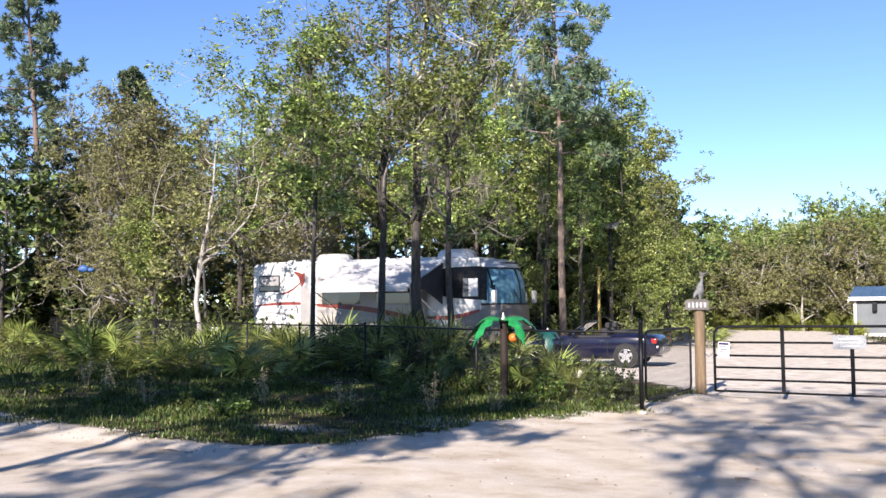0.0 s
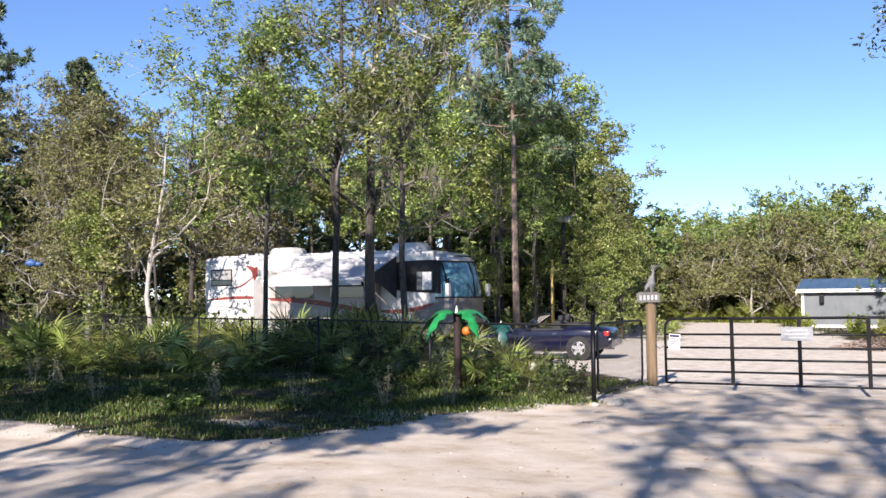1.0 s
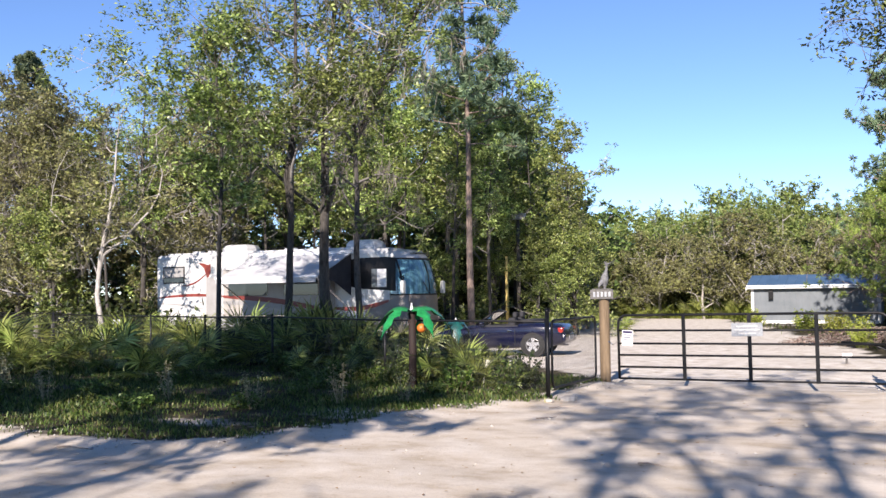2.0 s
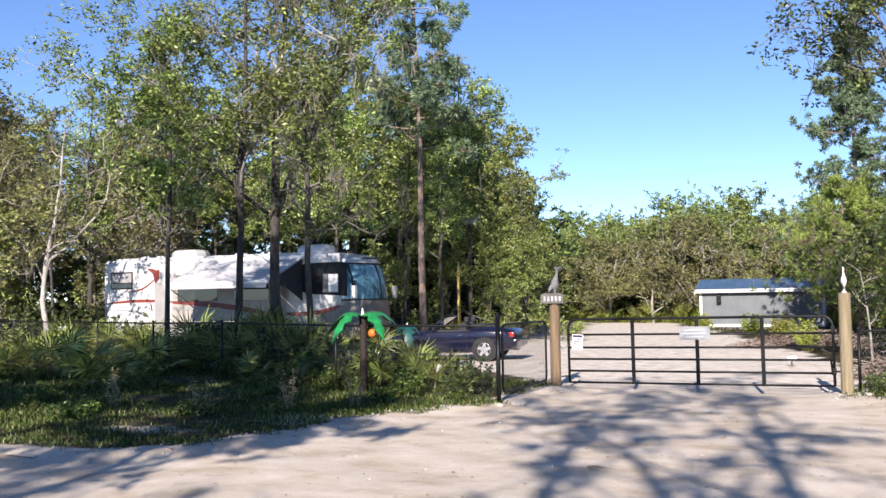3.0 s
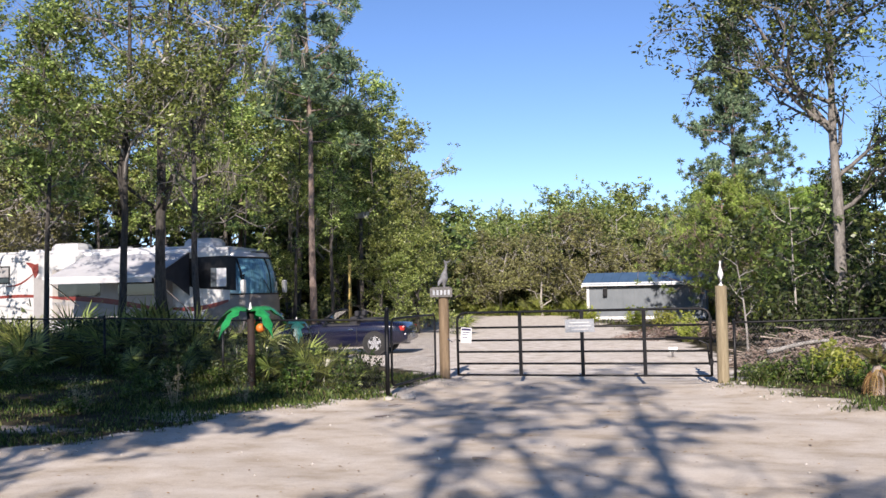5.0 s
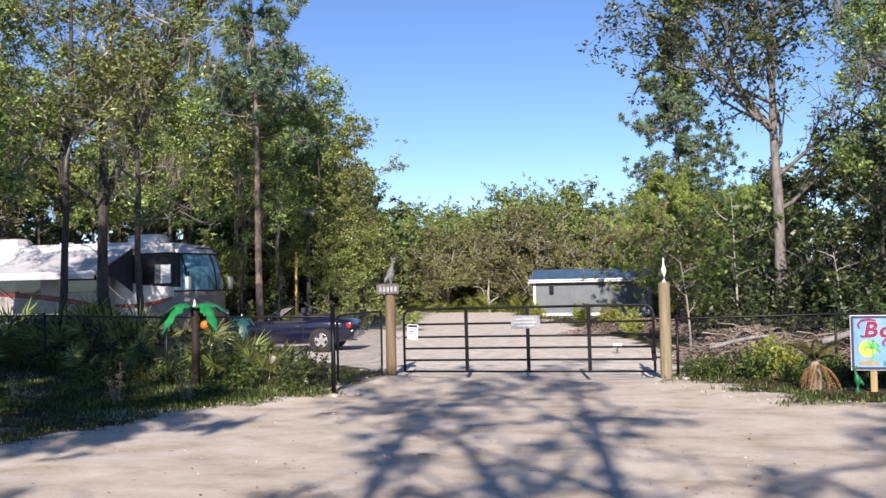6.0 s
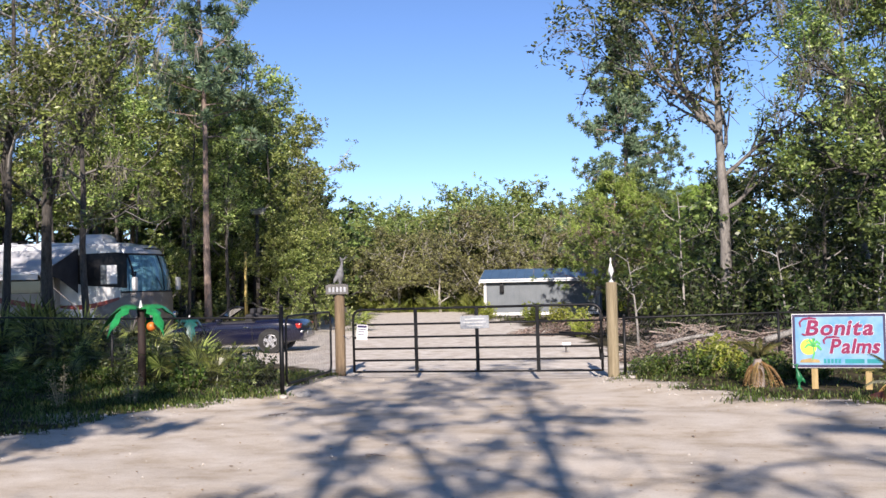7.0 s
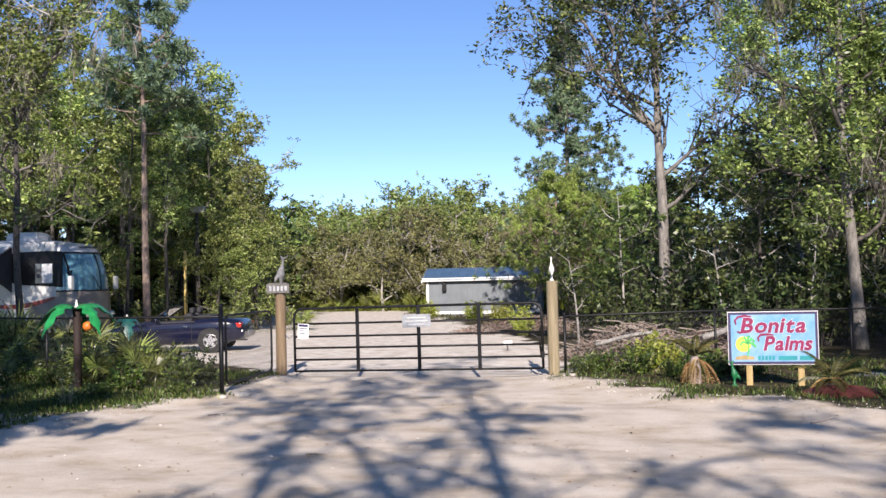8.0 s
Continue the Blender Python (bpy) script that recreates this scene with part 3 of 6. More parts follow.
# tall oaks between the fence and the motorhome
broadleaf("oak_tree", "slender dark-trunked oak with sparse bright green leaves", "bark", "oak_leaf", at(-11.4, 2.1), limb_bark="grey_bark", seed=11, height=9.5, radius=0.085, crown_from=0.40, reach=2.6, limbs=18, leaves=58, leaf=(0.14, 0.058), cloud=0.24, bare=0.3, moss=60)
broadleaf("oak_tree", "tall oak with moss-hung limbs in front of the motorhome", "bark", "oak_leaf", at(-10.12, 3.3), seed=12, height=13.5, radius=0.115, crown_from=0.36, reach=4.0, limbs=24, subs=5, per=12, leaves=40, leaf=(0.14, 0.06), cloud=0.26, bare=0.35, wander=0.15, moss=900, fork=[(-0.35, 0.1)])
broadleaf("oak_tree", "tall dark-trunked oak forking into two heavy limbs", "bark", "oak_leaf", at(-10.25, 5.4), seed=13, height=14.5, radius=0.175, crown_from=0.42, reach=5.4, limbs=28, subs=5, per=12, leaves=42, leaf=(0.145, 0.062), cloud=0.28, bare=0.33, wander=0.20, up=0.8, lean=(-0.11, 0), moss=420, fork=[(0.6, 0.0), (-0.55, 0.1)])
broadleaf("oak_tree", "straight oak with a dark mossy trunk", "bark", "oak_leaf", at(-7.85, 3.5), limb_bark="grey_bark", seed=14, height=10.5, radius=0.105, crown_from=0.36, reach=2.5, limbs=16, leaves=46, leaf=(0.14, 0.058), cloud=0.22, bare=0.45, moss=520)
broadleaf("crooked_tree", "pale crooked tree with bare winding limbs and thin leaves", "white_bark", "scrub_leaf", at(-20.6, 6.6), limb_bark="white_bark", seed=15, height=9.4, radius=0.11, crown_from=0.40, reach=2.5, limbs=14, leaves=20, wander=0.34, moss=200, fork=[(0.5, 0.1), (-0.6, 0.0)])

# forest behind the motorhome: a few forms, repeated with their own turn and size
def repeat(first, rows, group):
    tagged(first, group=group)
    for x, y, turn, s in rows:
        c = copy_thing(first, at(x, y, turn))
        c.scale = (s, s, s * (0.92 + 0.16 * ((x * 7.3 + y * 3.1) % 1.0)))


TALL = "trees behind the motorhome"
t1 = broadleaf("forest_oak", "tall woodland oak with a mossy trunk among others", "bark", "sunlit_leaf", at(-14.2, 19.5), limb_bark="grey_bark", seed=21, height=13.0, radius=0.15, crown_from=0.36, reach=3.0, limbs=22, leaves=34, leaf=(0.145, 0.068), cloud=0.30, bare=0.35, wander=0.14, moss=420)
repeat(t1, [(-18.2, 18.6, 40, 1.0), (-22.5, 19.0, 200, 0.95), (-13.6, 24.4, 110, 0.9), (-27.5, 20.5, 260, 0.9), (-16.0, 27.0, 310, 1.05), (-21.5, 26.0, 150, 1.05), (-14.0, 23.6, 20, 0.92), (-25.6, 13.0, 75, 0.9), (-24.0, 15.0, 330, 1.0)], TALL)
t2 = broadleaf("forest_oak", "woodland oak with pale limbs and light green leaves", "pale_bark", "sunlit_leaf", at(-15.8, 22.0), seed=22, height=12.0, radius=0.13, crown_from=0.38, reach=2.9, limbs=22, leaves=34, leaf=(0.145, 0.068), cloud=0.30, bare=0.35, wander=0.17, fork=[(0.4, 0.2)])
repeat(t2, [(-20.0, 21.0, 80, 1.1), (-24.5, 17.5, 170, 0.85), (-13.3, 21.0, 220, 0.8), (-29.0, 25.0, 30, 0.9), (-18.5, 30.5, 300, 1.1)], TALL)
pine("pine_tree", "tall straight pine with tufted upper crown", "pine_needle", at(-11.2, 15.5), 31, 16.4, 0.15, 0.44, 2.7, limbs=36, tufts=8, needles=52, needle=0.32, width=0.045)
pine("pine_tree", "thin straight pine rising behind the motorhome", "young_pine", at(-19.05, 22.6), 32, 15.0, 0.14, 0.5, 2.0, limbs=20, needle=0.34, width=0.045)
pine("pine_tree", "tall pine above low oak scrub", "pine_needle", at(-45.0, 16.2), 33, 21.5, 0.28, 0.36, 4.6, limbs=44, tufts=9, needles=44, needle=0.42, width=0.07)
pine("cedar_tree", "dense dark conifer standing above the scrub", "pine_needle", at(-52.3, 28.3), 34, 18.5, 0.3, 0.5, 3.3, limbs=44, tufts=8, needles=40, needle=0.42, width=0.09)

t3 = broadleaf("slender_tree", "slender straight woodland tree with a thin top", "bark", "sunlit_leaf", at(-13.4, 17.6), seed=23, height=11.0, radius=0.085, crown_from=0.42, reach=1.7, limb_bark="grey_bark", limbs=13, subs=3, twigs=3, leaves=40, leaf=(0.145, 0.07), cloud=0.28, moss=90, wander=0.09)
repeat(t3, [(-12.2, 19.0, 40, 1.0), (-12.7, 22.6, 95, 0.95), (-16.6, 18.2, 150, 1.1), (-12.9, 20.6, 205, 0.8), (-13.8, 25.4, 260, 1.05), (-17.2, 24.0, 315, 1.1), (-19.6, 17.0, 10, 1.0), (-21.4, 23.0, 65, 1.1), (-23.4, 15.4, 120, 0.95), (-25.6, 18.6, 175, 1.0), (-27.4, 14.6, 230, 0.9), (-30.6, 18.0, 285, 1.0), (-25.2, 10.8, 110, 0.85), (-16.3, 30.0, 220, 1.1), (-9.4, 21.0, 33, 0.8), (-11.3, 21.6, 77, 0.9), (-10.9, 16.4, 190, 0.75), (-12.4, 16.2, 250, 0.9), (-14.6, 16.0, 300, 0.95), (-15.6, 19.8, 20, 1.0), (-17.9, 15.9, 140, 0.95), (-11.9, 24.6, 280, 0.95), (-14.4, 21.2, 350, 1.0), (-21.0, 15.6, 45, 1.0), (-18.8, 20.2, 215, 1.05)], TALL)

SCRUB = "low oak scrub at the wood's edge"
s1 = broadleaf("scrub_oak", "low twisted scrub oak, olive and brown leaves", "pale_bark", "scrub_leaf", at(-29.4, 11.6), corners=3, seed=41, height=7.6, radius=0.10, crown_from=0.16, reach=2.7, limbs=22, subs=5, leaves=46, leaf=(0.125, 0.058), wander=0.24, moss=160, bare=0.2, cloud=0.34)
repeat(s1, [(-31.0, 13.2, 70, 1.25), (-31.5, 12.4, 140, 1.44), (-36.0, 14.3, 250, 1.25), (-41.0, 17.3, 310, 1.44)], SCRUB)
s2 = broadleaf("scrub_oak", "grey twiggy scrub oak with moss and thin leaves", "bark", "scrub_leaf", at(-28.6, 12.4), corners=3, seed=42, height=8.2, radius=0.11, crown_from=0.2, reach=2.6, limb_bark="pale_bark", limbs=22, subs=5, leaves=38, leaf=(0.125, 0.058), wander=0.24, moss=360, bare=0.3, cloud=0.34)
repeat(s2, [(-33.6, 12.9, 120, 1.2), (-38.5, 16.8, 40, 1.56), (-30.0, 12.5, 330, 1.12), (-24.5, 14.5, 80, 1.2), (-35.0, 15.9, 160, 1.25), (-21.8, 13.2, 10, 1.15), (-27.2, 16.2, 130, 1.25), (-32.6, 13.4, 290, 1.38), (-41.5, 16.1, 90, 1.50)], SCRUB)
s3 = broadleaf("scrub_oak", "leafy green young oak at the wood's edge", "bark", "sunlit_leaf", at(-27.9, 10.4), limb_bark="grey_bark", seed=43, height=5.8, radius=0.09, crown_from=0.16, reach=2.1, limbs=18, leaves=36, leaf=(0.14, 0.07), cloud=0.34)
repeat(s3, [(-28.5, 17.0, 210, 1.3), (-43.0, 17.2, 300, 1.62), (-8.7, 19.5, 30, 0.7), (-9.7, 18.2, 100, 0.7), (-12.8, 20.6, 200, 0.85), (-8.7, 17.6, 250, 0.6), (-10.8, 24.0, 170, 0.8), (-10.9, 26.0, 320, 0.95), (-13.2, 17.0, 60, 0.6)], SCRUB)

# the far side of the clearing and the woods round about
FAR = "trees across the clearing"
f1 = broadleaf("clearing_oak", "rounded olive-green oak across the sandy clearing", "pale_bark", "far_leaf", at(-10.5, 47.0), corners=3, seed=51, fine=False, height=6.8, radius=0.13, crown_from=0.15, reach=3.3, limbs=20, subs=5, leaves=21, leaf=(0.22, 0.115), cloud=0.5, wander=0.2, bare=0.1, fork=[(0.5, 0.0)])
f2 = broadleaf("clearing_oak", "pale-trunked scrub oak with bare lower limbs", "white_bark", "scrub_leaf", at(-8.2, 42.5), limb_bark="white_bark", corners=3, seed=52, height=6.0, radius=0.11, crown_from=0.20, limb_from=0.5, up=0.7, reach=2.9, limbs=22, subs=5, leaves=23, leaf=(0.17, 0.085), cloud=0.42, wander=0.32, bare=0.12, fork=[(0.7, -0.1), (-0.6, 0.1)])
f3 = broadleaf("clearing_oak", "bright green oak rising over the scrub", "bark", "oak_leaf", at(-7.0, 54.0), corners=3, seed=53, fine=False, height=8.3, radius=0.16, crown_from=0.3, reach=2.8, limbs=20, subs=5, leaves=22, leaf=(0.24, 0.13), cloud=0.5, bare=0.1)
f4 = broadleaf("scrub_thicket", "grey-brown twiggy scrub thicket at the edge of the clearing", "grey_bark", "oak_leaf_dark", at(-9.4, 44.2), limb_bark="grey_bark", corners=3, seed=54, height=4.6, radius=0.07, crown_from=0.06, reach=2.6, limbs=22, subs=5, leaves=18, leaf=(0.19, 0.095), cloud=0.45, wander=0.26, bare=0.15)
repeat(f1, [(-14.0, 49, 50, 0.95), (-6.0, 46, 130, 0.95), (-2.0, 48, 210, 0.9), (2.5, 47, 290, 0.95), (7.0, 44, 20, 0.9), (-18.5, 47.5, 90, 0.95), (-4.0, 43.5, 330, 0.8), (-12.2, 46.4, 15, 0.9), (-8.2, 47.8, 260, 0.98), (0.4, 45.6, 70, 0.9), (4.6, 45.0, 160, 0.9), (-16.3, 46.2, 220, 0.92), (-19, 60, 10, 1.2), (-14.2, 61, 75, 1.12), (-9.2, 60, 140, 1.22), (-4.4, 61.5, 205, 1.12), (0.5, 60.5, 270, 1.2), (5.2, 59, 335, 1.12), (-11.6, 53, 100, 1.0), (-2.4, 53.5, 30, 1.02), (3.6, 52, 250, 1.0)], FAR)
repeat(f2, [(-11.8, 44.0, 80, 0.85), (-5.6, 41.6, 160, 0.72), (-14.2, 44.4, 240, 0.8), (-2.2, 42.0, 310, 0.8), (1.2, 42.4, 60, 0.85), (-17.0, 44.2, 190, 0.78), (5.2, 40.6, 120, 0.8), (-9.9, 41.8, 20, 0.78), (-0.4, 40.4, 275, 0.75), (-7.0, 42.2, 205, 0.9), (-13.0, 43.2, 130, 0.85), (-3.8, 41.4, 95, 0.85), (3.2, 41.6, 10, 0.9)], FAR)
repeat(f3, [(-13.0, 57, 45, 0.97), (0.5, 56, 135, 1.0), (6.5, 54, 225, 0.97), (-19.5, 55, 315, 0.95), (-16.3, 50.0, 20, 0.84), (-3.0, 60, 90, 1.06), (-10.0, 51.5, 170, 0.84), (-4.6, 50.6, 260, 0.82), (1.6, 50.2, 330, 0.84), (-22.0, 49.5, 70, 0.9)], FAR)
repeat(f4, [(-6.8, 44.0, 60, 1.0), (-4.4, 44.6, 120, 1.05), (-1.6, 44.4, 180, 1.0), (0.9, 44.0, 240, 1.05), (3.4, 43.6, 300, 1.0), (-11.0, 45.4, 20, 1.1), (-13.4, 45.6, 80, 1.05), (-15.6, 45.8, 150, 1.1), (-18.0, 46.0, 210, 1.1), (-8.0, 45.8, 330, 1.1), (5.6, 42.6, 45, 1.0), (7.6, 41.8, 100, 1.0)], "scrub thickets across the clearing")
h1 = broadleaf("distant_oak", "distant oak in the closed woods", "bark", "oak_leaf_dark", at(-34, 34), corners=3, seed=61, height=11.0, radius=0.2, crown_from=0.12, reach=4.2, fine=False, limbs=18, subs=4, twigs=3, leaves=11, leaf=(0.45, 0.29), cloud=0.52)
repeat(h1, [(-28, 33, 40, 1.1), (-23, 37, 80, 1.1), (-40, 30, 120, 1.05), (-46, 24, 160, 1.0), (-50, 14, 200, 0.85), (-52, 4, 240, 0.85), (-31, 26, 280, 0.95), (-37, 22, 320, 0.95), (-43, 17, 0, 0.85), (-47, 9, 60, 0.8), (-21.5, 41, 100, 0.85), (-24, 46, 140, 1.1), (-27, 54, 180, 1.1), (22, 44, 220, 1.0), (17, 50, 260, 1.0), (-21, 32, 75, 0.85), (-24.5, 29.5, 160, 0.85), (-26, 40, 20, 1.0), (-30, 38, 110, 1.0), (-60, 2, 30, 0.85), (-62, 11, 200, 0.85), (-56, 20, 250, 0.9), (19, 33, 20, 1.0), (13, 60, 335, 0.85), (12.2, 31.5, 130, 0.8), (15.5, 30.0, 300, 0.85), (9.0, 35.0, 210, 0.75), (-40.9, 11.4, 45, 0.85), (-72, 4, 15, 1.05), (-70, 16, 95, 1.1), (-64, 27, 175, 1.1), (-56, 34, 255, 1.1), (-49, 40, 335, 1.1), (-41, 41, 55, 1.1), (-35, 44, 135, 1.1), (-30, 46, 215, 1.05), (-36, 29, 290, 0.95), (-44, 33, 20, 1.0), (-24, 24.5, 70, 0.6), (-19.4, 26.5, 150, 0.6), (-15.4, 28, 230, 0.6), (-28.5, 22.5, 310, 0.65), (-13.0, 31, 30, 0.65), (-33, 20, 110, 0.7), (-18, 36, 200, 0.85)], "closed woods")

# to the east of the gate
broadleaf("oak_tree", "tall grey-trunked oak forking high beside the brush pile", "grey_bark", "oak_leaf_dark", at(6.95, 10.6, 0), limb_bark="grey_bark", seed=71, height=11.6, radius=0.19, crown_from=0.62, limb_from=0.34, reach=3.7, limbs=30, subs=5, leaves=22, per=14, cloud=0.30, bare=0.25, leaf=(0.16, 0.075), fork=[(-0.5, -0.1), (-1.3, -0.2)], wander=0.10, moss=60)
pine("pine_tree", "young blue-green pine with layered boughs", "pine_needle", at(2.9, 27.0), 73, 13.0, 0.16, 0.22, 3.1, limbs=64, tufts=18, needles=40, needle=0.23, width=0.04)
py = pine("pine_tree", "bushy young pine with soft green needles", "young_pine", at(2.5, 24.6), 74, 5.9, 0.11, 0.14, 4.0, limbs=44, tufts=18, needles=24, needle=0.20, width=0.032, flat=0.1)
repeat(py, [(4.9, 26.6, 120, 0.95), (6.2, 22.4, 60, 0.85)], "young pines beside the shed")
EAST = "dense trees east of the gate"
e1 = broadleaf("forest_oak", "dense oak with dark trunk and moss hanging in its crown", "grey_bark", "oak_leaf", at(11.2, 6.4), limb_bark="bark", seed=78, height=12.5, radius=0.15, crown_from=0.20, reach=3.3, limbs=26, subs=5, leaves=58, leaf=(0.14, 0.06), per=18, cloud=0.36, bare=0.1, moss=2200, wander=0.14)
repeat(e1, [(13.0, 11.0, 100, 1.0), (15.5, 6.0, 300, 1.0), (11.6, 19.0, 40, 1.1), (9.6, 16.5, 200, 0.5)], EAST)
# The thicket's leaves carry the shade behind the fence in their colour.
e2 = broadleaf("scrub_oak", "low oak thicket behind the wire fence, leaves darkened as deep shade", "bark", "shade_toned_leaf", at(9.4, 9.6), seed=76, height=5.0, radius=0.08, crown_from=0.12, reach=2.1, limbs=14, leaves=26, leaf=(0.115, 0.06), cloud=0.28, moss=160)
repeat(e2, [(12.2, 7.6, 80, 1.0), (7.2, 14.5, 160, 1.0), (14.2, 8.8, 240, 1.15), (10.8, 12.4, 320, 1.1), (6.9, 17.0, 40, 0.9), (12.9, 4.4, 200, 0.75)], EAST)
e3 = broadleaf("sapling", "spindly sapling with a few green leaves", "pale_bark", "oak_leaf_dark", at(8.3, 7.2), seed=77, height=3.6, radius=0.035, crown_from=0.25, reach=0.9, limbs=8, subs=3, twigs=3, leaves=12, leaf=(0.14, 0.075))
repeat(e3, [(5.8, 11.2, 120, 1.3), (4.7, 9.1, 40, 1.0), (9.9, 4.6, 250, 0.9)], "saplings behind the brush pile")

# roadside oaks behind the camera, whose shade lies on the track
SHADE = "roadside oaks along the track"
r1 = broadleaf("roadside_oak", "roadside oak throwing dappled shade across the track", "bark", "oak_leaf_dark", at(14.8, -27.6), corners=3, seed=81, height=13.6, radius=0.24, crown_from=0.40, reach=4.6, limbs=20, subs=4, leaves=8, leaf=(0.24, 0.14), bare=0.15, fork=[(0.3, 0.1)])
repeat(r1, [(-1.6, -30.6, 40, 0.9), (17.5, -29.0, 220, 1.05), (24, -27, 100, 1.1), (3.6, -30.4, 250, 0.95)], SHADE)
r3 = broadleaf("roadside_oak", "tall straight roadside oak with leafy spreading limbs", "bark", "oak_leaf_dark", at(9.45, -24.1), group=SHADE, corners=3, seed=86, height=16.5, radius=0.17, crown_from=0.42, reach=4.2, limbs=18, subs=4, twigs=3, leaves=15, leaf=(0.22, 0.11), cloud=0.3, bare=0.4, wander=0.13, up=0.9, fork=[(-0.28, 0.0)])
repeat(r3, [(7.5, -24.6, 150, 0.88)], SHADE)
r2 = broadleaf("roadside_oak", "bushy roadside oak shading the grass verge", "bark", "oak_leaf_dark", at(-0.9, -21.4), corners=3, seed=82, height=14.0, radius=0.2, fine=False, crown_from=0.64, reach=3.2, limbs=20, leaves=30, leaf=(0.24, 0.14))
repeat(r2, [(-2.6, -23.6, 140, 1.35), (-3.5, -24.9, 20, 1.36), (20.5, -24.0, 60, 1.45), (1.7, -21.6, 60, 0.8), (-4.8, -20.6, 90, 0.78), (-10.2, -20.6, 200, 0.77), (-16.5, -20.6, 300, 0.78)], SHADE)


# ---- gate, posts and fence ----
def wooden_post(label, x, y, h, r, mat, m_extra=None):
    ob = thing("gate_post", label, "post", at(x, y), "gate posts")
    sh = Shape()
    n = 14
    rings = []
    for z, k in ((-0.2, 1.0), (h * 0.5, 0.99), (h - 0.015, 0.97), (h, 0.90)):
        rings.append([(r * k * math.cos(2 * math.pi * i / n), r * k * math.sin(2 * math.pi * i / n), z) for i in range(n)])
    sh.loft(rings)
    part("post", sh, mat, ob, smooth=False)
    return ob


wooden_post("round brown timber gate post with a plaque", 0.0, 0.0, 1.58, 0.098, "post_wood")
wooden_post("round pale timber gate post holding the hinges", 5.05, 0.0, 1.63, 0.10, "pale_post_wood")


def bird_statue(label, x, y, z, s, mat, turn):
    sh = Shape()
    prof = [(0.00, 0, 0.075), (0.03, 0, 0.07), (0.05, 0.0, 0.03), (0.16, 0.0, 0.028), (0.20, -0.01, 0.06), (0.27, -0.01, 0.085), (0.34, 0.0, 0.075), (0.41, 0.02, 0.045), (0.47, 0.045, 0.028), (0.53, 0.05, 0.024), (0.57, 0.045, 0.034), (0.60, 0.03, 0.026), (0.625, 0.01, 0.010)]
    n = 10
    sh.loft([[(ox + r * math.cos(2 * math.pi * i / n), 0.85 * r * math.sin(2 * math.pi * i / n), h) for i in range(n)] for h, ox, r in prof])
    sh.tube([(0.06, 0, 0.575), (0.13, 0, 0.60), (0.19, 0, 0.635)], [0.018, 0.012, 0.003], 6)
    sh.tube([(-0.05, 0, 0.27), (-0.12, 0, 0.20), (-0.15, 0, 0.14)], [0.05, 0.035, 0.01], 7)
    sh.v = [(a * s, b * s, c * s) for a, b, c in sh.v]
    ob = part("bird_statue", sh, mat, smooth=True, m=pose(x, y, z, 0, 0, turn))
    tagged(ob, label, "statue")
    return ob


bird_statue("weathered grey heron statue standing on a gate post", 0.02, 0.0, zg(0, 0) + 1.58, 1.0, "statue_grey", 60)
bird_statue("white wading bird statue on a gate post", 5.05, 0.0, zg(5.05, 0) + 1.63, 0.68, "statue_white", 100)

plaque = thing("number_plaque", "grey wooden number board fixed below the statue", "plaque", pose(0.0, -0.115, zg(0, 0) + 1.60, 0, 0, 14))
part("board", Shape().box(-0.21, 0.21, -0.02, 0.02, -0.085, 0.085, 0.006), "grey_wood", plaque)
for k in range(5):
    part("mark", Shape().box(-0.155 + k * 0.07, -0.115 + k * 0.07, -0.028, -0.018, -0.045, 0.045, 0.003), "plate_grey", plaque)
part("ledge", Shape().box(-0.17, 0.17, -0.03, 0.20, 0.087, 0.105, 0.004), "grey_wood", plaque)

GX0, GX1, GZ0, GZ1 = 0.26, 4.86, 0.12, 1.27
gate = thing("farm_gate", "black tubular steel farm gate, closed across the drive", "gate", pose(0, 0.03, zg(2.5, 0), 0, -0.45, 0))
R_ = 0.16
loop = [(GX0, 0, GZ0), (GX0, 0, GZ1 - R_)] + [(GX0 + R_ - R_ * math.cos(a), 0, GZ1 - R_ + R_ * math.sin(a)) for a in (0.4, 0.8, 1.2, 1.57)]
loop += [(GX1 - R_ + R_ * math.sin(a), 0, GZ1 - R_ + R_ * math.cos(a)) for a in (0, 0.4, 0.8, 1.2, 1.57)] + [(GX1, 0, GZ0)]
part("frame_tube", Shape().tube(loop, 0.024, 10), "black_paint", gate, smooth=True)
for z in (GZ0 + 0.0, 0.33, 0.545, 0.755, 0.99):
    part("rail", Shape().tube([(GX0, 0, z), (GX1, 0, z)], 0.019, 8), "black_paint", gate, smooth=True)
for k in (1, 2, 3):
    x = GX0 + (GX1 - GX0) * (0.0, 0.266, 0.516, 0.756)[k]
    part("upright", Shape().box(x - 0.032, x + 0.032, -0.03, -0.004, GZ0 - 0.02, GZ1 + 0.005, 0.005), "black_paint", gate)
for z in (0.36, 1.05):
    part("hinge", Shape().tube([(GX1 - 0.02, 0, z), (GX1 + 0.16, -0.02, z)], 0.016, 8).box(GX1 - 0.03, GX1 + 0.03, -0.035, 0.035, z - 0.05, z + 0.05, 0.006), "black_paint", gate)
part("brace", Shape().tube([(GX1 - 0.75, 0.02, 0.79), (GX1 - 0.3, 0.03, 0.77), (GX1 - 0.06, 0.03, 0.66), (GX1 - 0.03, 0.03, 0.30)], 0.017, 8), "black_paint", gate, smooth=True)
part("latch_chain", Shape().tube([(GX0, -0.02, 0.80), (GX0 - 0.08, -0.07, 0.73), (GX0 - 0.17, -0.08, 0.80)], 0.008, 6), "chrome", gate)

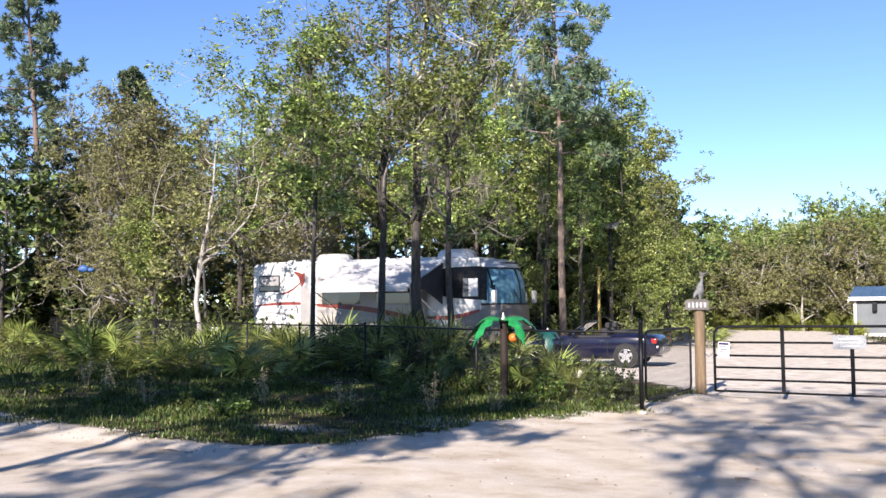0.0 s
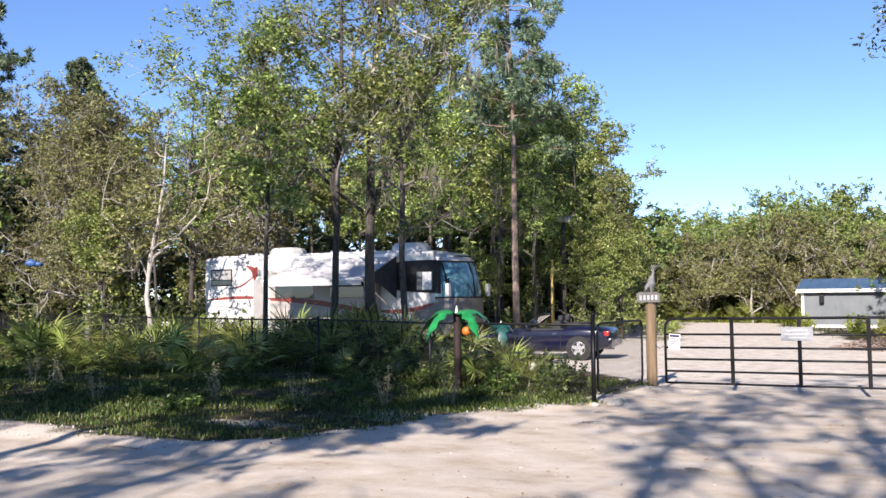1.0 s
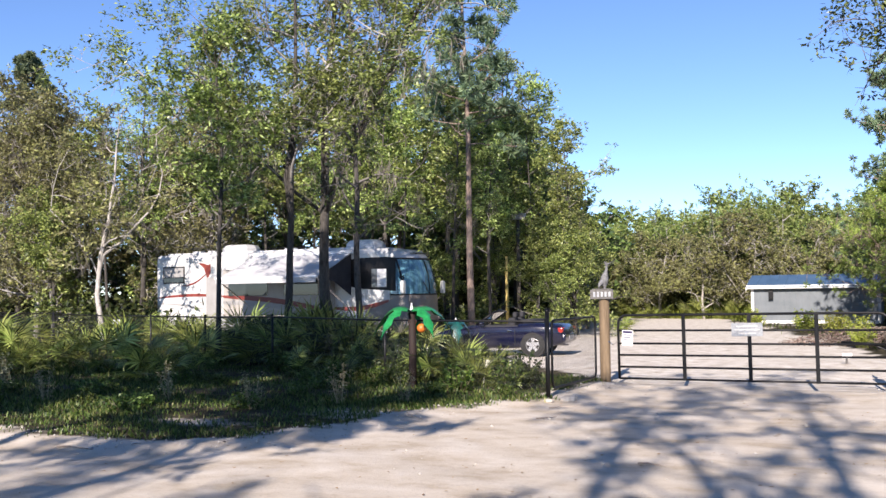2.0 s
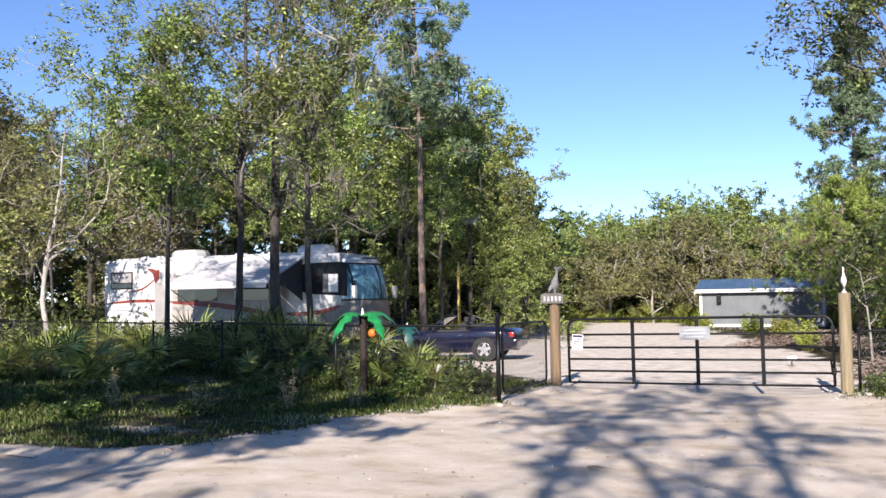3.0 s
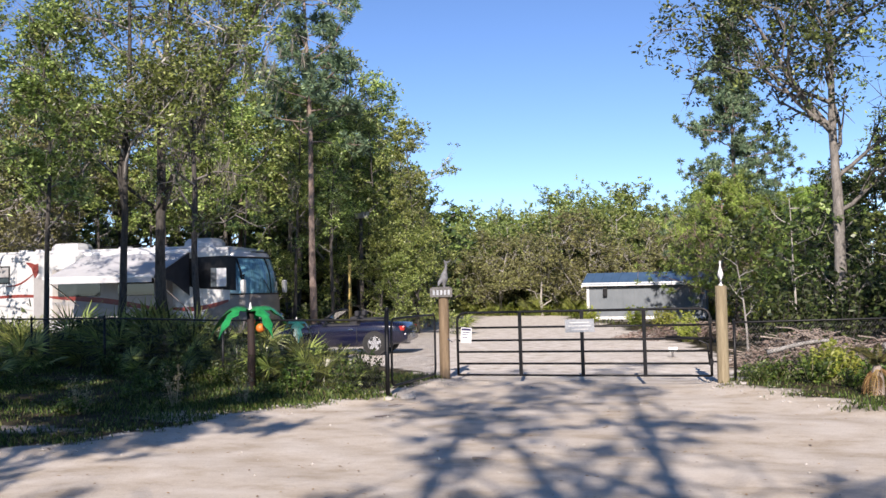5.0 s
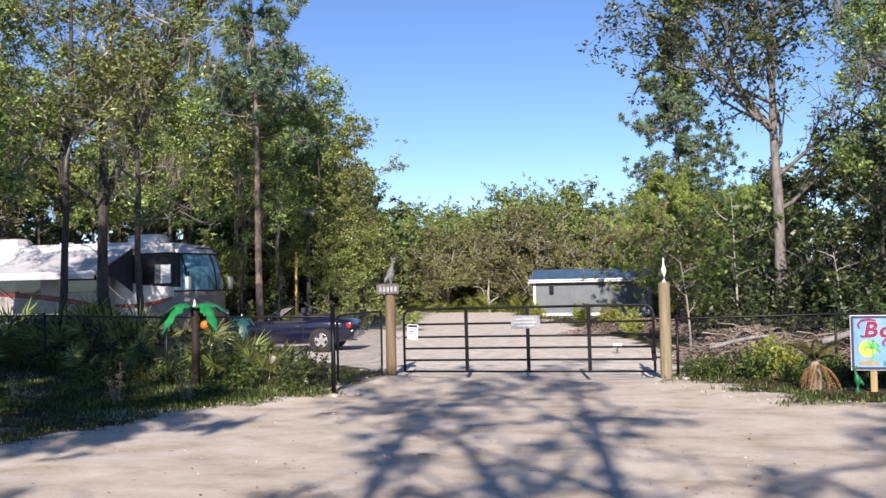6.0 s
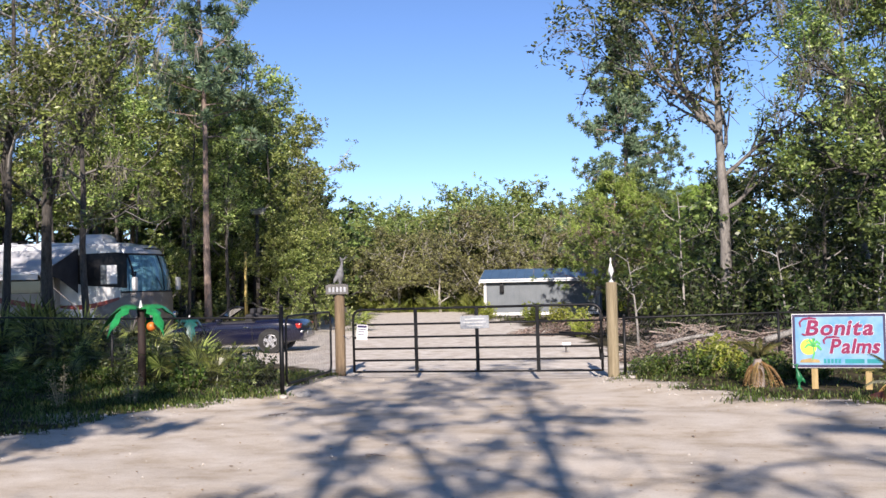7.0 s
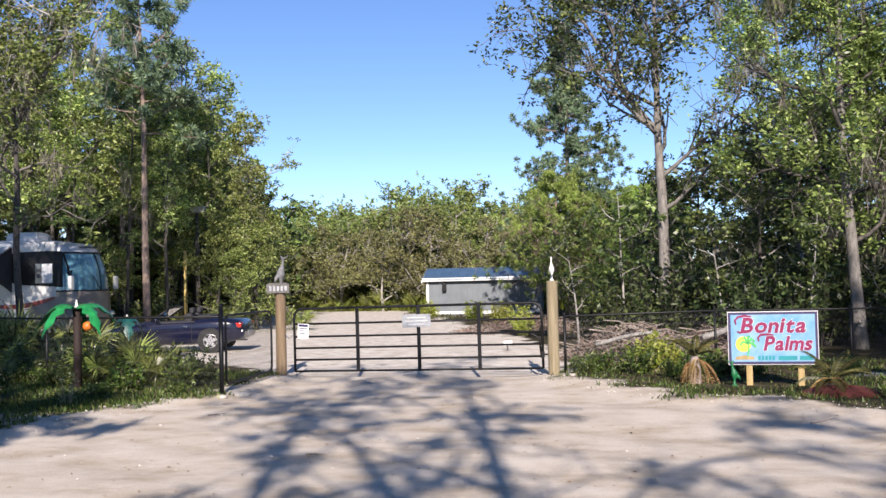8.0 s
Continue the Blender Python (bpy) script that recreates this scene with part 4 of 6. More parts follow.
plate = thing("gate_sign", "blank worn silver sign wired to the middle of the gate", "sign", pose(2.60, -0.04, zg(2.5, 0) + 1.02, 0, -1.2, 0))
part("panel", Shape().box(-0.265, 0.265, -0.006, 0.006, -0.11, 0.12, 0.004), "plate_grey", plate)
for k, w in enumerate((0.18, 0.21, 0.15)):
    part("faded_line", Shape().box(-w, w, -0.010, -0.005, 0.055 - k * 0.06, 0.070 - k * 0.06), "statue_white", plate)
for sx in (-0.22, 0.22):
    part("wire_tie", Shape().tube([(sx, 0.0, 0.10), (sx, 0.03, 0.14), (sx, 0.06, 0.10)], 0.004, 5), "wire", plate)
notice = thing("notice_board", "small white notice with a dark heading on the gate", "sign", pose(0.44, -0.01, zg(0, 0) + 0.80, 0, 3, 0))
part("panel", Shape().box(-0.105, 0.105, -0.005, 0.005, -0.14, 0.14, 0.003), "white_trim", notice)
part("heading", Shape().box(-0.09, 0.09, -0.010, -0.004, 0.085, 0.128), "sign_navy", notice)
for k in range(3):
    part("text_bar", Shape().box(-0.075, 0.075 - 0.02 * k, -0.009, -0.004, 0.045 - k * 0.045, 0.062 - k * 0.045), "sign_navy", notice)


def chain_mesh(length, z0, z1, pitch=0.062, r=0.0026):
    """Woven wire: zigzag strands side by side, as thin three-sided wire."""
    n = int(length / pitch)
    rows_ = int((z1 - z0) / pitch)
    vs, fs = [], []
    for i in range(n):
        x = (i + 0.5) * pitch
        base = len(vs)
        for k in range(rows_ + 1):
            cx = x + (pitch * 0.52 if k % 2 else -pitch * 0.52)
            cz = z0 + k * pitch * ((z1 - z0) / (rows_ * pitch))
            cy = 0.003 if (k + i) % 2 else -0.003
            vs += [(cx - r, cy, cz), (cx + r, cy - r, cz), (cx + r, cy + r, cz)]
        for k in range(rows_):
            a = base + 3 * k
            fs += [(a, a + 1, a + 4, a + 3), (a + 1, a + 2, a + 5, a + 4), (a + 2, a, a + 3, a + 5)]
    s = Shape()
    s.v, s.f = vs, fs
    return s


def fence_run(label, pts, h=1.2, mesh_first=True):
    """Posts at the given places, a top rail and woven wire between them."""
    ob = thing("chain_link_fence", label, "fence")
    for i, (x, y) in enumerate(pts):
        z = zg(x, y)
        part("fence_post", Shape().tube([(x, y, z - 0.2), (x, y, z + h + 0.03)], 0.026, 8).ball((x, y, z + h + 0.04), 0.032, 8), "black_paint", ob, smooth=True)
    part("top_rail", Shape().tube([(x, y, zg(x, y) + h) for x, y in pts], 0.019, 8), "black_paint", ob, smooth=True)
    for (x0, y0), (x1, y1) in zip(pts, pts[1:]):
        ln = math.hypot(x1 - x0, y1 - y0)
        m = pose(x0, y0, (zg(x0, y0) + zg(x1, y1)) / 2, 0, 0, math.degrees(math.atan2(y1 - y0, x1 - x0)))
        tagged(part("wire_mesh", chain_mesh(ln, 0.03, h), "wire", ob, m=m), kind="stuff")
    return ob


fence_run("black chain-link fence with palmettos growing through it", [(0.2, -3.05), (-4.0, -1.3), (-8.2, 0.42), (-11.6, 1.85), (-15.0, 3.26), (-19.2, 5.0), (-23.4, 6.74)])
fence_run("black chain-link fence vanishing into the scrub", [(-23.5, 6.78), (-28.0, 8.65), (-33.0, 10.72), (-39.0, 13.2), (-46.0, 16.1)])
fence_run("black chain-link fence behind the welcome sign", [(5.2, 0.5), (7.9, 2.6), (10.4, 2.75), (13.6, 2.9)], h=1.03)

corner = thing("steel_post", "heavy black steel post at the fence corner", "post", at(0.22, -3.06))
part("post", Shape().tube([(0, 0, -0.25), (0, 0, 1.36)], 0.034, 12).ball((0, 0, 1.37), 0.04, 10), "black_paint", corner, smooth=True)
side = thing("walk_gate", "narrow black chain-link side gate, shut", "gate", pose(0.2, -2.85, zg(0.2, -1.5), 0, 0, 94.5))
W_, r = 2.35, 0.12
ring = []
for cx, cz, a0 in ((W_ - r, 1.2 - r, 0), (r, 1.2 - r, 90), (r, 0.12 + r, 180), (W_ - r, 0.12 + r, 270)):
    ring += [(cx + r * math.cos(radians(a0 + b)), 0, cz + r * math.sin(radians(a0 + b))) for b in (0, 30, 60, 90)]
part("gate_frame", Shape().tube(ring + ring[:1], 0.02, 8, cap=False), "black_paint", side, smooth=True)
tagged(part("wire_mesh", chain_mesh(W_ - 0.04, 0.14, 1.18), "wire", side, m=pose(0.02, 0, 0)), kind="stuff")

# ---- metal palm ornament ----
def metal_palm(label, x, y, h, mat, leaf_r, turn, ball=True, n=6):
    ob = thing("metal_palm", label, "garden ornament", at(x, y, turn))
    part("stem", Shape().tube([(0, 0, -0.2), (0.01, 0, h * 0.5), (0, 0, h)], [0.075, 0.07, 0.06], 10), "rust_post", ob, smooth=True)
    part("cap", Shape().tube([(0, 0, h), (0, 0, h + 0.05), (0, 0, h + 0.16)], [0.05, 0.03, 0.010], 10), "statue_white", ob)
    for k in range(n):
        a = 2 * math.pi * k / n + 0.25
        s = Shape()
        ts = [i / 9 for i in range(10)]
        row = []
        for t in ts:
            rr = leaf_r * (t * 1.0)
            zz = h + 0.02 + 0.20 * math.sin(t * 2.4) - 0.62 * t * t
            w = 0.125 * math.sin(math.pi * min(1, 0.10 + 0.93 * t)) ** 0.7 * (1.2 if int(t * 9 + 0.5) % 2 else 0.68)
            row.append((rr, w, zz))
        vs = []
        for rr, w, zz in row:
            for side_, dz in ((-w, -w * 0.55), (0, 0.0), (w, -w * 0.55)):
                vs.append((rr * math.cos(a) - side_ * math.sin(a), rr * math.sin(a) + side_ * math.cos(a), zz + dz))
        fs = []
        for i in range(len(row) - 1):
            for c in (0, 1):
                fs.append((i * 3 + c, i * 3 + c + 1, i * 3 + c + 4, i * 3 + c + 3))
        m_ = len(vs)
        vs2 = [(a_, b_, c_ - 0.006) for a_, b_, c_ in vs]
        s.add(vs + vs2, fs + [tuple(i + m_ for i in f[::-1]) for f in fs])
        part("frond", s, mat, ob, smooth=True)
    if ball:
        part("coconut", Shape().ball((0.17, 0.03, h - 0.30), 0.085, 12), "orange_metal", ob, "orange metal coconut", smooth=True)
        part("coconut", Shape().ball((0.0, 0.15, h - 0.18), 0.08, 12), "orange_metal", ob, smooth=True)
    return ob


metal_palm("metal palm ornament with glossy green fronds and orange coconut", -2.86, -2.14, 1.36, "green_metal", 0.80, 28, n=5)
metal_palm("teal metal palm ornament half hidden by palmettos", -4.05, 1.6, 1.05, "teal_metal", 0.38, 20, ball=False, n=4)

# ---- motorhome ----
def wheel(parent, x, y, r, w, m_tyre="rubber", spokes=5):
    """Parts of a wheel with its axle along y."""
    n = 28
    prof = [(r * 0.62, -w / 2), (r * 0.93, -w / 2), (r, -w * 0.32), (r, w * 0.32), (r * 0.93, w / 2), (r * 0.62, w / 2)]
    ty = Shape().loft([[(x + q * math.cos(2 * math.pi * i / n), y + o, r + q * math.sin(2 * math.pi * i / n)) for i in range(n)] for q, o in prof], cap=False)
    t = part("wheel", ty, m_tyre, parent, "black tyre", smooth=True)
    rim = Shape().loft([[(x + q * math.cos(2 * math.pi * i / n), y + o, r + q * math.sin(2 * math.pi * i / n)) for i in range(n)] for q, o in ((r * 0.66, -w * 0.46), (r * 0.60, -w * 0.50), (r * 0.56, -w * 0.30), (r * 0.56, w * 0.3))], cap=False)
    for k in range(spokes):
        a = 2 * math.pi * k / spokes + 0.3
        ca, sa = math.cos(a), math.sin(a)
        pts = []
        for q, hw in ((0.08, 0.055), (0.60, 0.035)):
            for sg in (-1, 1):
                pts.append((q * r * ca - sg * hw * sa * r / 0.3, q * r * sa + sg * hw * ca * r / 0.3))
        vs = [(x + a_, y - w * 0.46, r + b_) for a_, b_ in pts] + [(x + a_, y - w * 0.30, r + b_) for a_, b_ in pts]
        rim.add(vs, [(0, 2, 3, 1), (4, 5, 7, 6), (0, 1, 5, 4), (2, 6, 7, 3), (0, 4, 6, 2), (1, 3, 7, 5)])
    rim.tube([(x, y - w * 0.49, r), (x, y - w * 0.25, r)], r * 0.15, 12)
    part("rim", rim, "rim", t, "silver alloy rim", smooth=False)
    part("brake_disc", Shape().tube([(x, y - w * 0.2, r), (x, y + w * 0.2, r)], r * 0.52, 16), "dark_fabric", t)


RVL, RVW, RVH = 10.9, 2.5, 3.33
rv = thing("motorhome", "long white motorhome with maroon swooshes, awning rolled out", "motorhome", pose(-22.0, 10.3, zg(-20, 10.5), 0, 0, 5))


def rv_ring(x, inset, top, bottom, cr=0.16):
    pts = []
    for cy, cz, a0 in ((RVW - inset - cr, top - cr, 0), (inset + cr, top - cr, 90)):
        pts += [(x, cy + cr * math.cos(radians(a0 + b)), cz + cr * math.sin(radians(a0 + b))) for b in (0, 30, 60, 90)]
    pts += [(x, inset, bottom), (x, RVW - inset, bottom)]
    return pts


body = Shape().loft([rv_ring(x, i, t, b) for x, i, t, b in ((0.0, 0.05, RVH - 0.06, 0.62), (0.06, 0.0, RVH, 0.55), (9.6, 0.0, RVH, 0.45), (10.0, 0.0, RVH - 0.02, 0.42), (10.12, 0.02, RVH - 0.05, 0.42))])
part("body", body, "rv_white", rv, smooth=False)
part("roof_cap", Shape().box(0.4, 9.4, 0.18, RVW - 0.18, RVH - 0.01, RVH + 0.06, 0.03), "rv_roof", rv)
for x in (3.1, 8.5):
    part("air_conditioner", Shape().loft([[(x + a * k, RVW / 2 + b * k, RVH + z) for a, b in ((-0.62, -0.45), (0.5, -0.45), (0.62, 0), (0.5, 0.45), (-0.62, 0.45))] for z, k in ((0.03, 1.0), (0.22, 0.97), (0.33, 0.82), (0.36, 0.6))]), "rv_white", rv, "rooftop air conditioner")
for x in (1.0, 1.7, 5.2, 6.6):
    part("roof_vent", Shape().box(x, x + 0.36, 0.9, 1.26, RVH + 0.05, RVH + 0.16, 0.03), "rv_roof", rv)
part("roof_rail", Shape().tube([(4.6, 0.3, RVH + 0.05), (4.6, 0.3, RVH + 0.14), (7.6, 0.3, RVH + 0.14), (7.6, 0.3, RVH + 0.05)], 0.015, 6), "black_paint", rv)


def rv_panel(name, x0, x1, z0, z1, mat, out=0.012, label="", bevel=0.02):
    return part(name, Shape().box(x0, x1, -out, 0.03, z0, z1, min(bevel, out * 0.8)), mat, rv, label)


def rv_window(x0, x1, z0, z1, glass="grey_glass"):
    fr = rv_panel("window", x0 - 0.05, x1 + 0.05, z0 - 0.05, z1 + 0.05, "black_paint", 0.015)
    part("pane", Shape().box(x0, x1, -0.022, 0.0, z0 + (z1 - z0) * 0.36, z1), glass, fr)
    part("pane", Shape().box(x0, x1, -0.022, 0.0, z0, z0 + (z1 - z0) * 0.30), "dark_glass", fr)


rv_window(0.38, 1.30, 2.30, 2.84, "rv_grey")
slide = part("slide_out", Shape().box(3.35, 7.9, -0.32, 0.1, 0.95, 2.72, 0.05), "rv_shaded_beige", rv, "slide-out room section")
part("slide_window", Shape().box(3.6, 5.3, -0.335, -0.3, 1.75, 2.45, 0.01), "dark_glass", slide)
part("slide_window", Shape().box(6.0, 7.4, -0.335, -0.3, 1.75, 2.45, 0.01), "dark_glass", slide)
rv_panel("cabin_door", 2.35, 2.95, 0.75, 2.45, "rv_grey", 0.02, "beige-grey entry door")
for x0, x1 in ((0.3, 1.4), (1.5, 2.25), (8.2, 9.1)):
    rv_panel("locker_door", x0, x1, 0.62, 1.15, "rv_white", 0.012)


def swoosh(name, rows, mat, out):
    """A painted curved stripe along the side: rows of x, low edge, high edge."""
    n = len(rows)
    outline = [(x, lo) for x, lo, hi in rows] + [(x, hi) for x, lo, hi in rows[::-1]]
    part(name, Shape().plate(outline, -out, 0.02), mat, rv)


def wave(x0, x1, z0, z1, arc, t0, t1, n=14):
    res = []
    for i in range(n + 1):
        f = i / n
        zc = z0 + (z1 - z0) * f + arc * math.sin(math.pi * f)
        th = t0 + (t1 - t0) * math.sin(math.pi * min(1, f * 0.9 + 0.05)) ** 0.8
        res.append((x0 + (x1 - x0) * f, zc - th / 2, zc + th / 2))
    return res


swoosh("stripe", wave(0.1, 3.3, 1.72, 1.74, 0.08, 0.01, 0.11), "rv_maroon", 0.008)
swoosh("stripe", wave(1.2, 2.5, 2.16, 2.72, -0.16, 0.01, 0.07), "rv_maroon", 0.009)
swoosh("emblem", [(2.02, 2.98, 3.0), (2.25, 2.80, 2.98), (2.4, 2.40, 2.92), (2.55, 2.62, 2.95)], "rv_maroon", 0.010)
swoosh("stripe", wave(0.2, 2.3, 1.50, 1.28, 0.05, 0.01, 0.05), "rv_grey", 0.007)
for zz, a, mat in ((1.62, -0.10, "rv_maroon"), (1.40, -0.15, "rv_grey")):
    rows_ = wave(3.37, 7.85, zz + 0.12, zz - 0.42, a * -1, 0.06, 0.19)
    n_ = Shape().plate([(x, lo) for x, lo, hi in rows_] + [(x, hi) for x, lo, hi in rows_[::-1]], -0.332, -0.30)
    part("stripe", n_, mat, slide)
swoosh("stripe", wave(7.9, 10.0, 1.28, 1.52, -0.12, 0.06, 0.16), "rv_maroon", 0.011)
swoosh("lower_band", [(7.9, 0.55, 1.02), (8.8, 0.55, 1.12), (9.6, 0.55, 1.34), (10.2, 0.55, 1.62), (10.42, 0.6, 1.75)], "rv_taupe", 0.009)
swoosh("window_band", [(8.55, 2.02, 2.96), (8.8, 1.95, 3.0), (9.9, 1.88, 3.02), (10.28, 1.85, 2.98)], "black_paint", 0.010)
cab = rv_panel("cab_window", 9.35, 9.95, 1.98, 2.62, "grey_glass", 0.02)
part("curtain", Shape().box(9.58, 9.93, -0.026, -0.019, 2.0, 2.6), "white_trim", cab)
# the front face: a curved windscreen over a taupe nose
def front_row(x, bow, z):
    return [(10.05, 0.0, z)] + [(x - bow * abs(u) ** 2.6, RVW / 2 + u * (RVW / 2 - 0.01), z) for u in [-1 + i / 7 for i in range(15)]] + [(10.05, RVW, z)]


brow = [front_row(10.93 - 0.25, 0.42, 2.93), front_row(10.93 - 0.30, 0.44, 3.05), front_row(10.93 - 0.46, 0.42, 3.2), front_row(10.93 - 0.75, 0.2, 3.29)]
part("brow", Shape().add([p for r_ in brow for p in r_], [(i * 17 + k, i * 17 + k + 1, (i + 1) * 17 + k + 1, (i + 1) * 17 + k) for i in range(3) for k in range(16)] + [tuple(51 + k for k in range(17))]), "rv_white", rv, "rounded white front roof cap", smooth=True)
rings = []
for z, dx in ((1.72, 0.02), (2.05, 0.0), (2.45, -0.06), (2.84, -0.19), (2.95, -0.25)):
    rings.append(front_row(10.93 + dx, 0.42, z))
vs = [p for r_ in rings for p in r_]
fs = [(i * 17 + k, i * 17 + k + 1, (i + 1) * 17 + k + 1, (i + 1) * 17 + k) for i in range(4) for k in range(16)]
part("windscreen", Shape().add(vs, fs), "windscreen", rv, "large curved windscreen with drawn teal curtains", smooth=True)
vs2 = [(x + 0.012, y, z) for x, y, z in vs]
post = Shape()
for k in (1, 8, 15):
    post.tube([vs2[i * 17 + k] for i in range(5)], 0.035 if k != 8 else 0.02, 6)
for i in (0, 4):
    post.tube([vs2[i * 17 + k] for k in range(17)], 0.03, 6)
part("windscreen_frame", post, "black_paint", rv)
rings = []
for z, dx in ((0.45, 0.0), (0.75, 0.07), (1.25, 0.06), (1.71, 0.02)):
    rings.append(front_row(10.95 + dx, 0.38, z))
vs = [p for r_ in rings for p in r_]
fs = [(i * 17 + k, i * 17 + k + 1, (i + 1) * 17 + k + 1, (i + 1) * 17 + k) for i in range(3) for k in range(16)]
part("nose", Shape().add(vs, fs), "rv_taupe", rv, "taupe painted nose", smooth=True)
for y in (0.35, 2.15):
    part("headlight", Shape().ball((10.86, y, 0.95), (0.12, 0.2, 0.11), 12), "chrome", rv, smooth=True)
for y in (0.75, 1.0, 1.25, 1.5, 1.75):
    part("marker_light", Shape().box(10.45, 10.60, y - 0.05, y + 0.05, 3.12, 3.17, 0.01), "dark_glass", rv)
for y, sg in ((-0.02, -1), (RVW + 0.02, 1)):
    mir = part("mirror", Shape().box(10.65, 10.78, y + sg * 0.30 - 0.1, y + sg * 0.30 + 0.1, 1.75, 2.2, 0.04), "rv_white", rv, "white wing mirror")
    part("mirror_arm", Shape().tube([(10.45, y, 2.3), (10.7, y + sg * 0.2, 2.36), (10.72, y + sg * 0.3, 2.18)], 0.025, 6), "black_paint", mir)
part("wiper", Shape().tube([(10.96, 1.2, 1.75), (10.94, 0.75, 2.2)], 0.012, 5), "black_paint", rv)
for x in (2.0, 8.9):
    wheel(rv, x, 0.18, 0.48, 0.28)
part("ladder", Shape().tube([(-0.08, 1.7, 1.0), (-0.08, 1.7, 3.3)], 0.018, 6).tube([(-0.08, 2.1, 1.0), (-0.08, 2.1, 3.3)], 0.018, 6), "chrome", rv)
# the awning
AX0, AX1 = 4.55, 8.55
aw = Shape()
nx_, ny_ = 16, 6
for sgn in (0, 1):
    vs, fs = [], []
    for j in range(ny_ + 1):
        f = j / ny_
        for i in range(nx_ + 1):
            g = i / nx_
            sag = 0.05 * math.sin(math.pi * f) * (0.6 + 0.4 * math.sin(g * 9))
            vs.append((AX0 + (AX1 - AX0) * g + 0.10 * f * 0, -0.03 - 2.25 * f, 3.20 - 0.85 * f - sag - 0.006 * sgn))
    for j in range(ny_):
        for i in range(nx_):
            q = (j * 17 + i, j * 17 + i + 1, (j + 1) * 17 + i + 1, (j + 1) * 17 + i)
            fs.append(q if sgn else q[::-1])
    aw.add(vs, fs)
canopy = part("awning", aw, "awning", rv, "pale grey rolled-out fabric awning", smooth=True)
part("awning_valance", Shape().box(AX0, AX1, -2.31, -2.29, 2.17, 2.35), "awning", canopy)
part("awning_roller", Shape().tube([(AX0 - 0.05, -2.28, 2.35), (AX1 + 0.05, -2.28, 2.35)], 0.045, 10), "white_trim", canopy)
part("awning_case", Shape().box(AX0 - 0.1, AX1 + 0.1, -0.12, 0.0, 3.16, 3.27, 0.03), "white_trim", canopy)
for x in (AX0, AX1):
    part("awning_arm", Shape().tube([(x, -0.03, 1.2), (x, -2.26, 2.33)], 0.022, 6).tube([(x, -0.03, 2.9), (x, -1.5, 2.45), (x, -2.26, 2.33)], 0.018, 6), "chrome", canopy)
part("side_drape", Shape().add([(AX1 + 0.02, -0.05, 3.15), (AX1 + 0.02, -2.2, 2.33), (AX1 + 0.02, -1.2, 2.2), (AX1 + 0.02, -0.05, 1.7), (AX1 + 0.03, -0.05, 3.15), (AX1 + 0.03, -2.2, 2.33), (AX1 + 0.03, -1.2, 2.2), (AX1 + 0.03, -0.05, 1.7)], [(0, 1, 2, 3), (7, 6, 5, 4), (0, 4, 5, 1), (3, 2, 6, 7), (1, 5, 6, 2), (0, 3, 7, 4)]), "dark_fabric", canopy, "dark side drape")

# ---- convertible ----
car = thing("convertible_car", "dark navy open convertible parked on the sand", "car", pose(-4.85, 7.75, zg(-4.9, 7.8), 0, 0, 10))
# local x runs to the tail; the rear axle stands at zero
CW = 0.84


def car_ring(x, w, zb, zw, zt, wt):
    half = [(0.0, zt), (wt * 0.7, zt - 0.005), (wt, zt - 0.03), (w * 0.97, zw + 0.06), (w, zw), (w, zw - 0.14), (w * 0.96, zb + 0.06), (w * 0.85, zb), (0.0, zb)]
    return [(x, -a, b) for a, b in half] + [(x, a, b) for a, b in half[-2:0:-1]]


body = Shape().loft([car_ring(*q) for q in (
    (-3.08, 0.50, 0.34, 0.46, 0.52, 0.42), (-3.0, 0.66, 0.24, 0.52, 0.60, 0.55), (-2.8, 0.78, 0.20, 0.58, 0.68, 0.64), (-2.27, 0.84, 0.20, 0.64, 0.78, 0.70), (-1.75, 0.84, 0.20, 0.68, 0.84, 0.72), (-1.5, 0.83, 0.20, 0.70, 0.86, 0.74),
    (-1.45, 0.83, 0.20, 0.71, 0.78, 0.76), (-0.45, 0.83, 0.20, 0.73, 0.80, 0.76), (-0.40, 0.83, 0.21, 0.74, 0.90, 0.72), (0.0, 0.845, 0.22, 0.75, 0.91, 0.70), (0.45, 0.83, 0.26, 0.74, 0.89, 0.66), (0.72, 0.76, 0.30, 0.70, 0.84, 0.60), (0.82, 0.66, 0.36, 0.62, 0.74, 0.54))])
part("body", body, "car_blue", car, smooth=True)
part("cockpit", Shape().box(-1.42, -0.47, -0.66, 0.66, 0.60, 0.82, 0.03), "dark_fabric", car)
for y in (-0.34, 0.34):
    st = part("seat", Shape().box(-0.78, -0.56, y - 0.22, y + 0.22, 0.6, 1.02, 0.07), "dark_fabric", car)
    part("headrest", Shape().box(-0.66, -0.54, y - 0.13, y + 0.13, 1.02, 1.17, 0.04), "dark_fabric", st)
fr = Shape().tube([(-1.62, -0.68, 0.84), (-1.15, -0.58, 1.17), (-1.13, 0, 1.21), (-1.15, 0.58, 1.17), (-1.62, 0.68, 0.84)], 0.03, 8)
part("windscreen_frame", fr, "black_paint", car, smooth=True)
part("windscreen", Shape().add([(-1.62, -0.66, 0.85), (-1.15, -0.56, 1.16), (-1.15, 0.56, 1.16), (-1.62, 0.66, 0.85), (-1.615, -0.66, 0.85), (-1.145, -0.56, 1.16), (-1.145, 0.56, 1.16), (-1.615, 0.66, 0.85)], [(0, 1, 2, 3), (7, 6, 5, 4)]), "clear_glass", car)
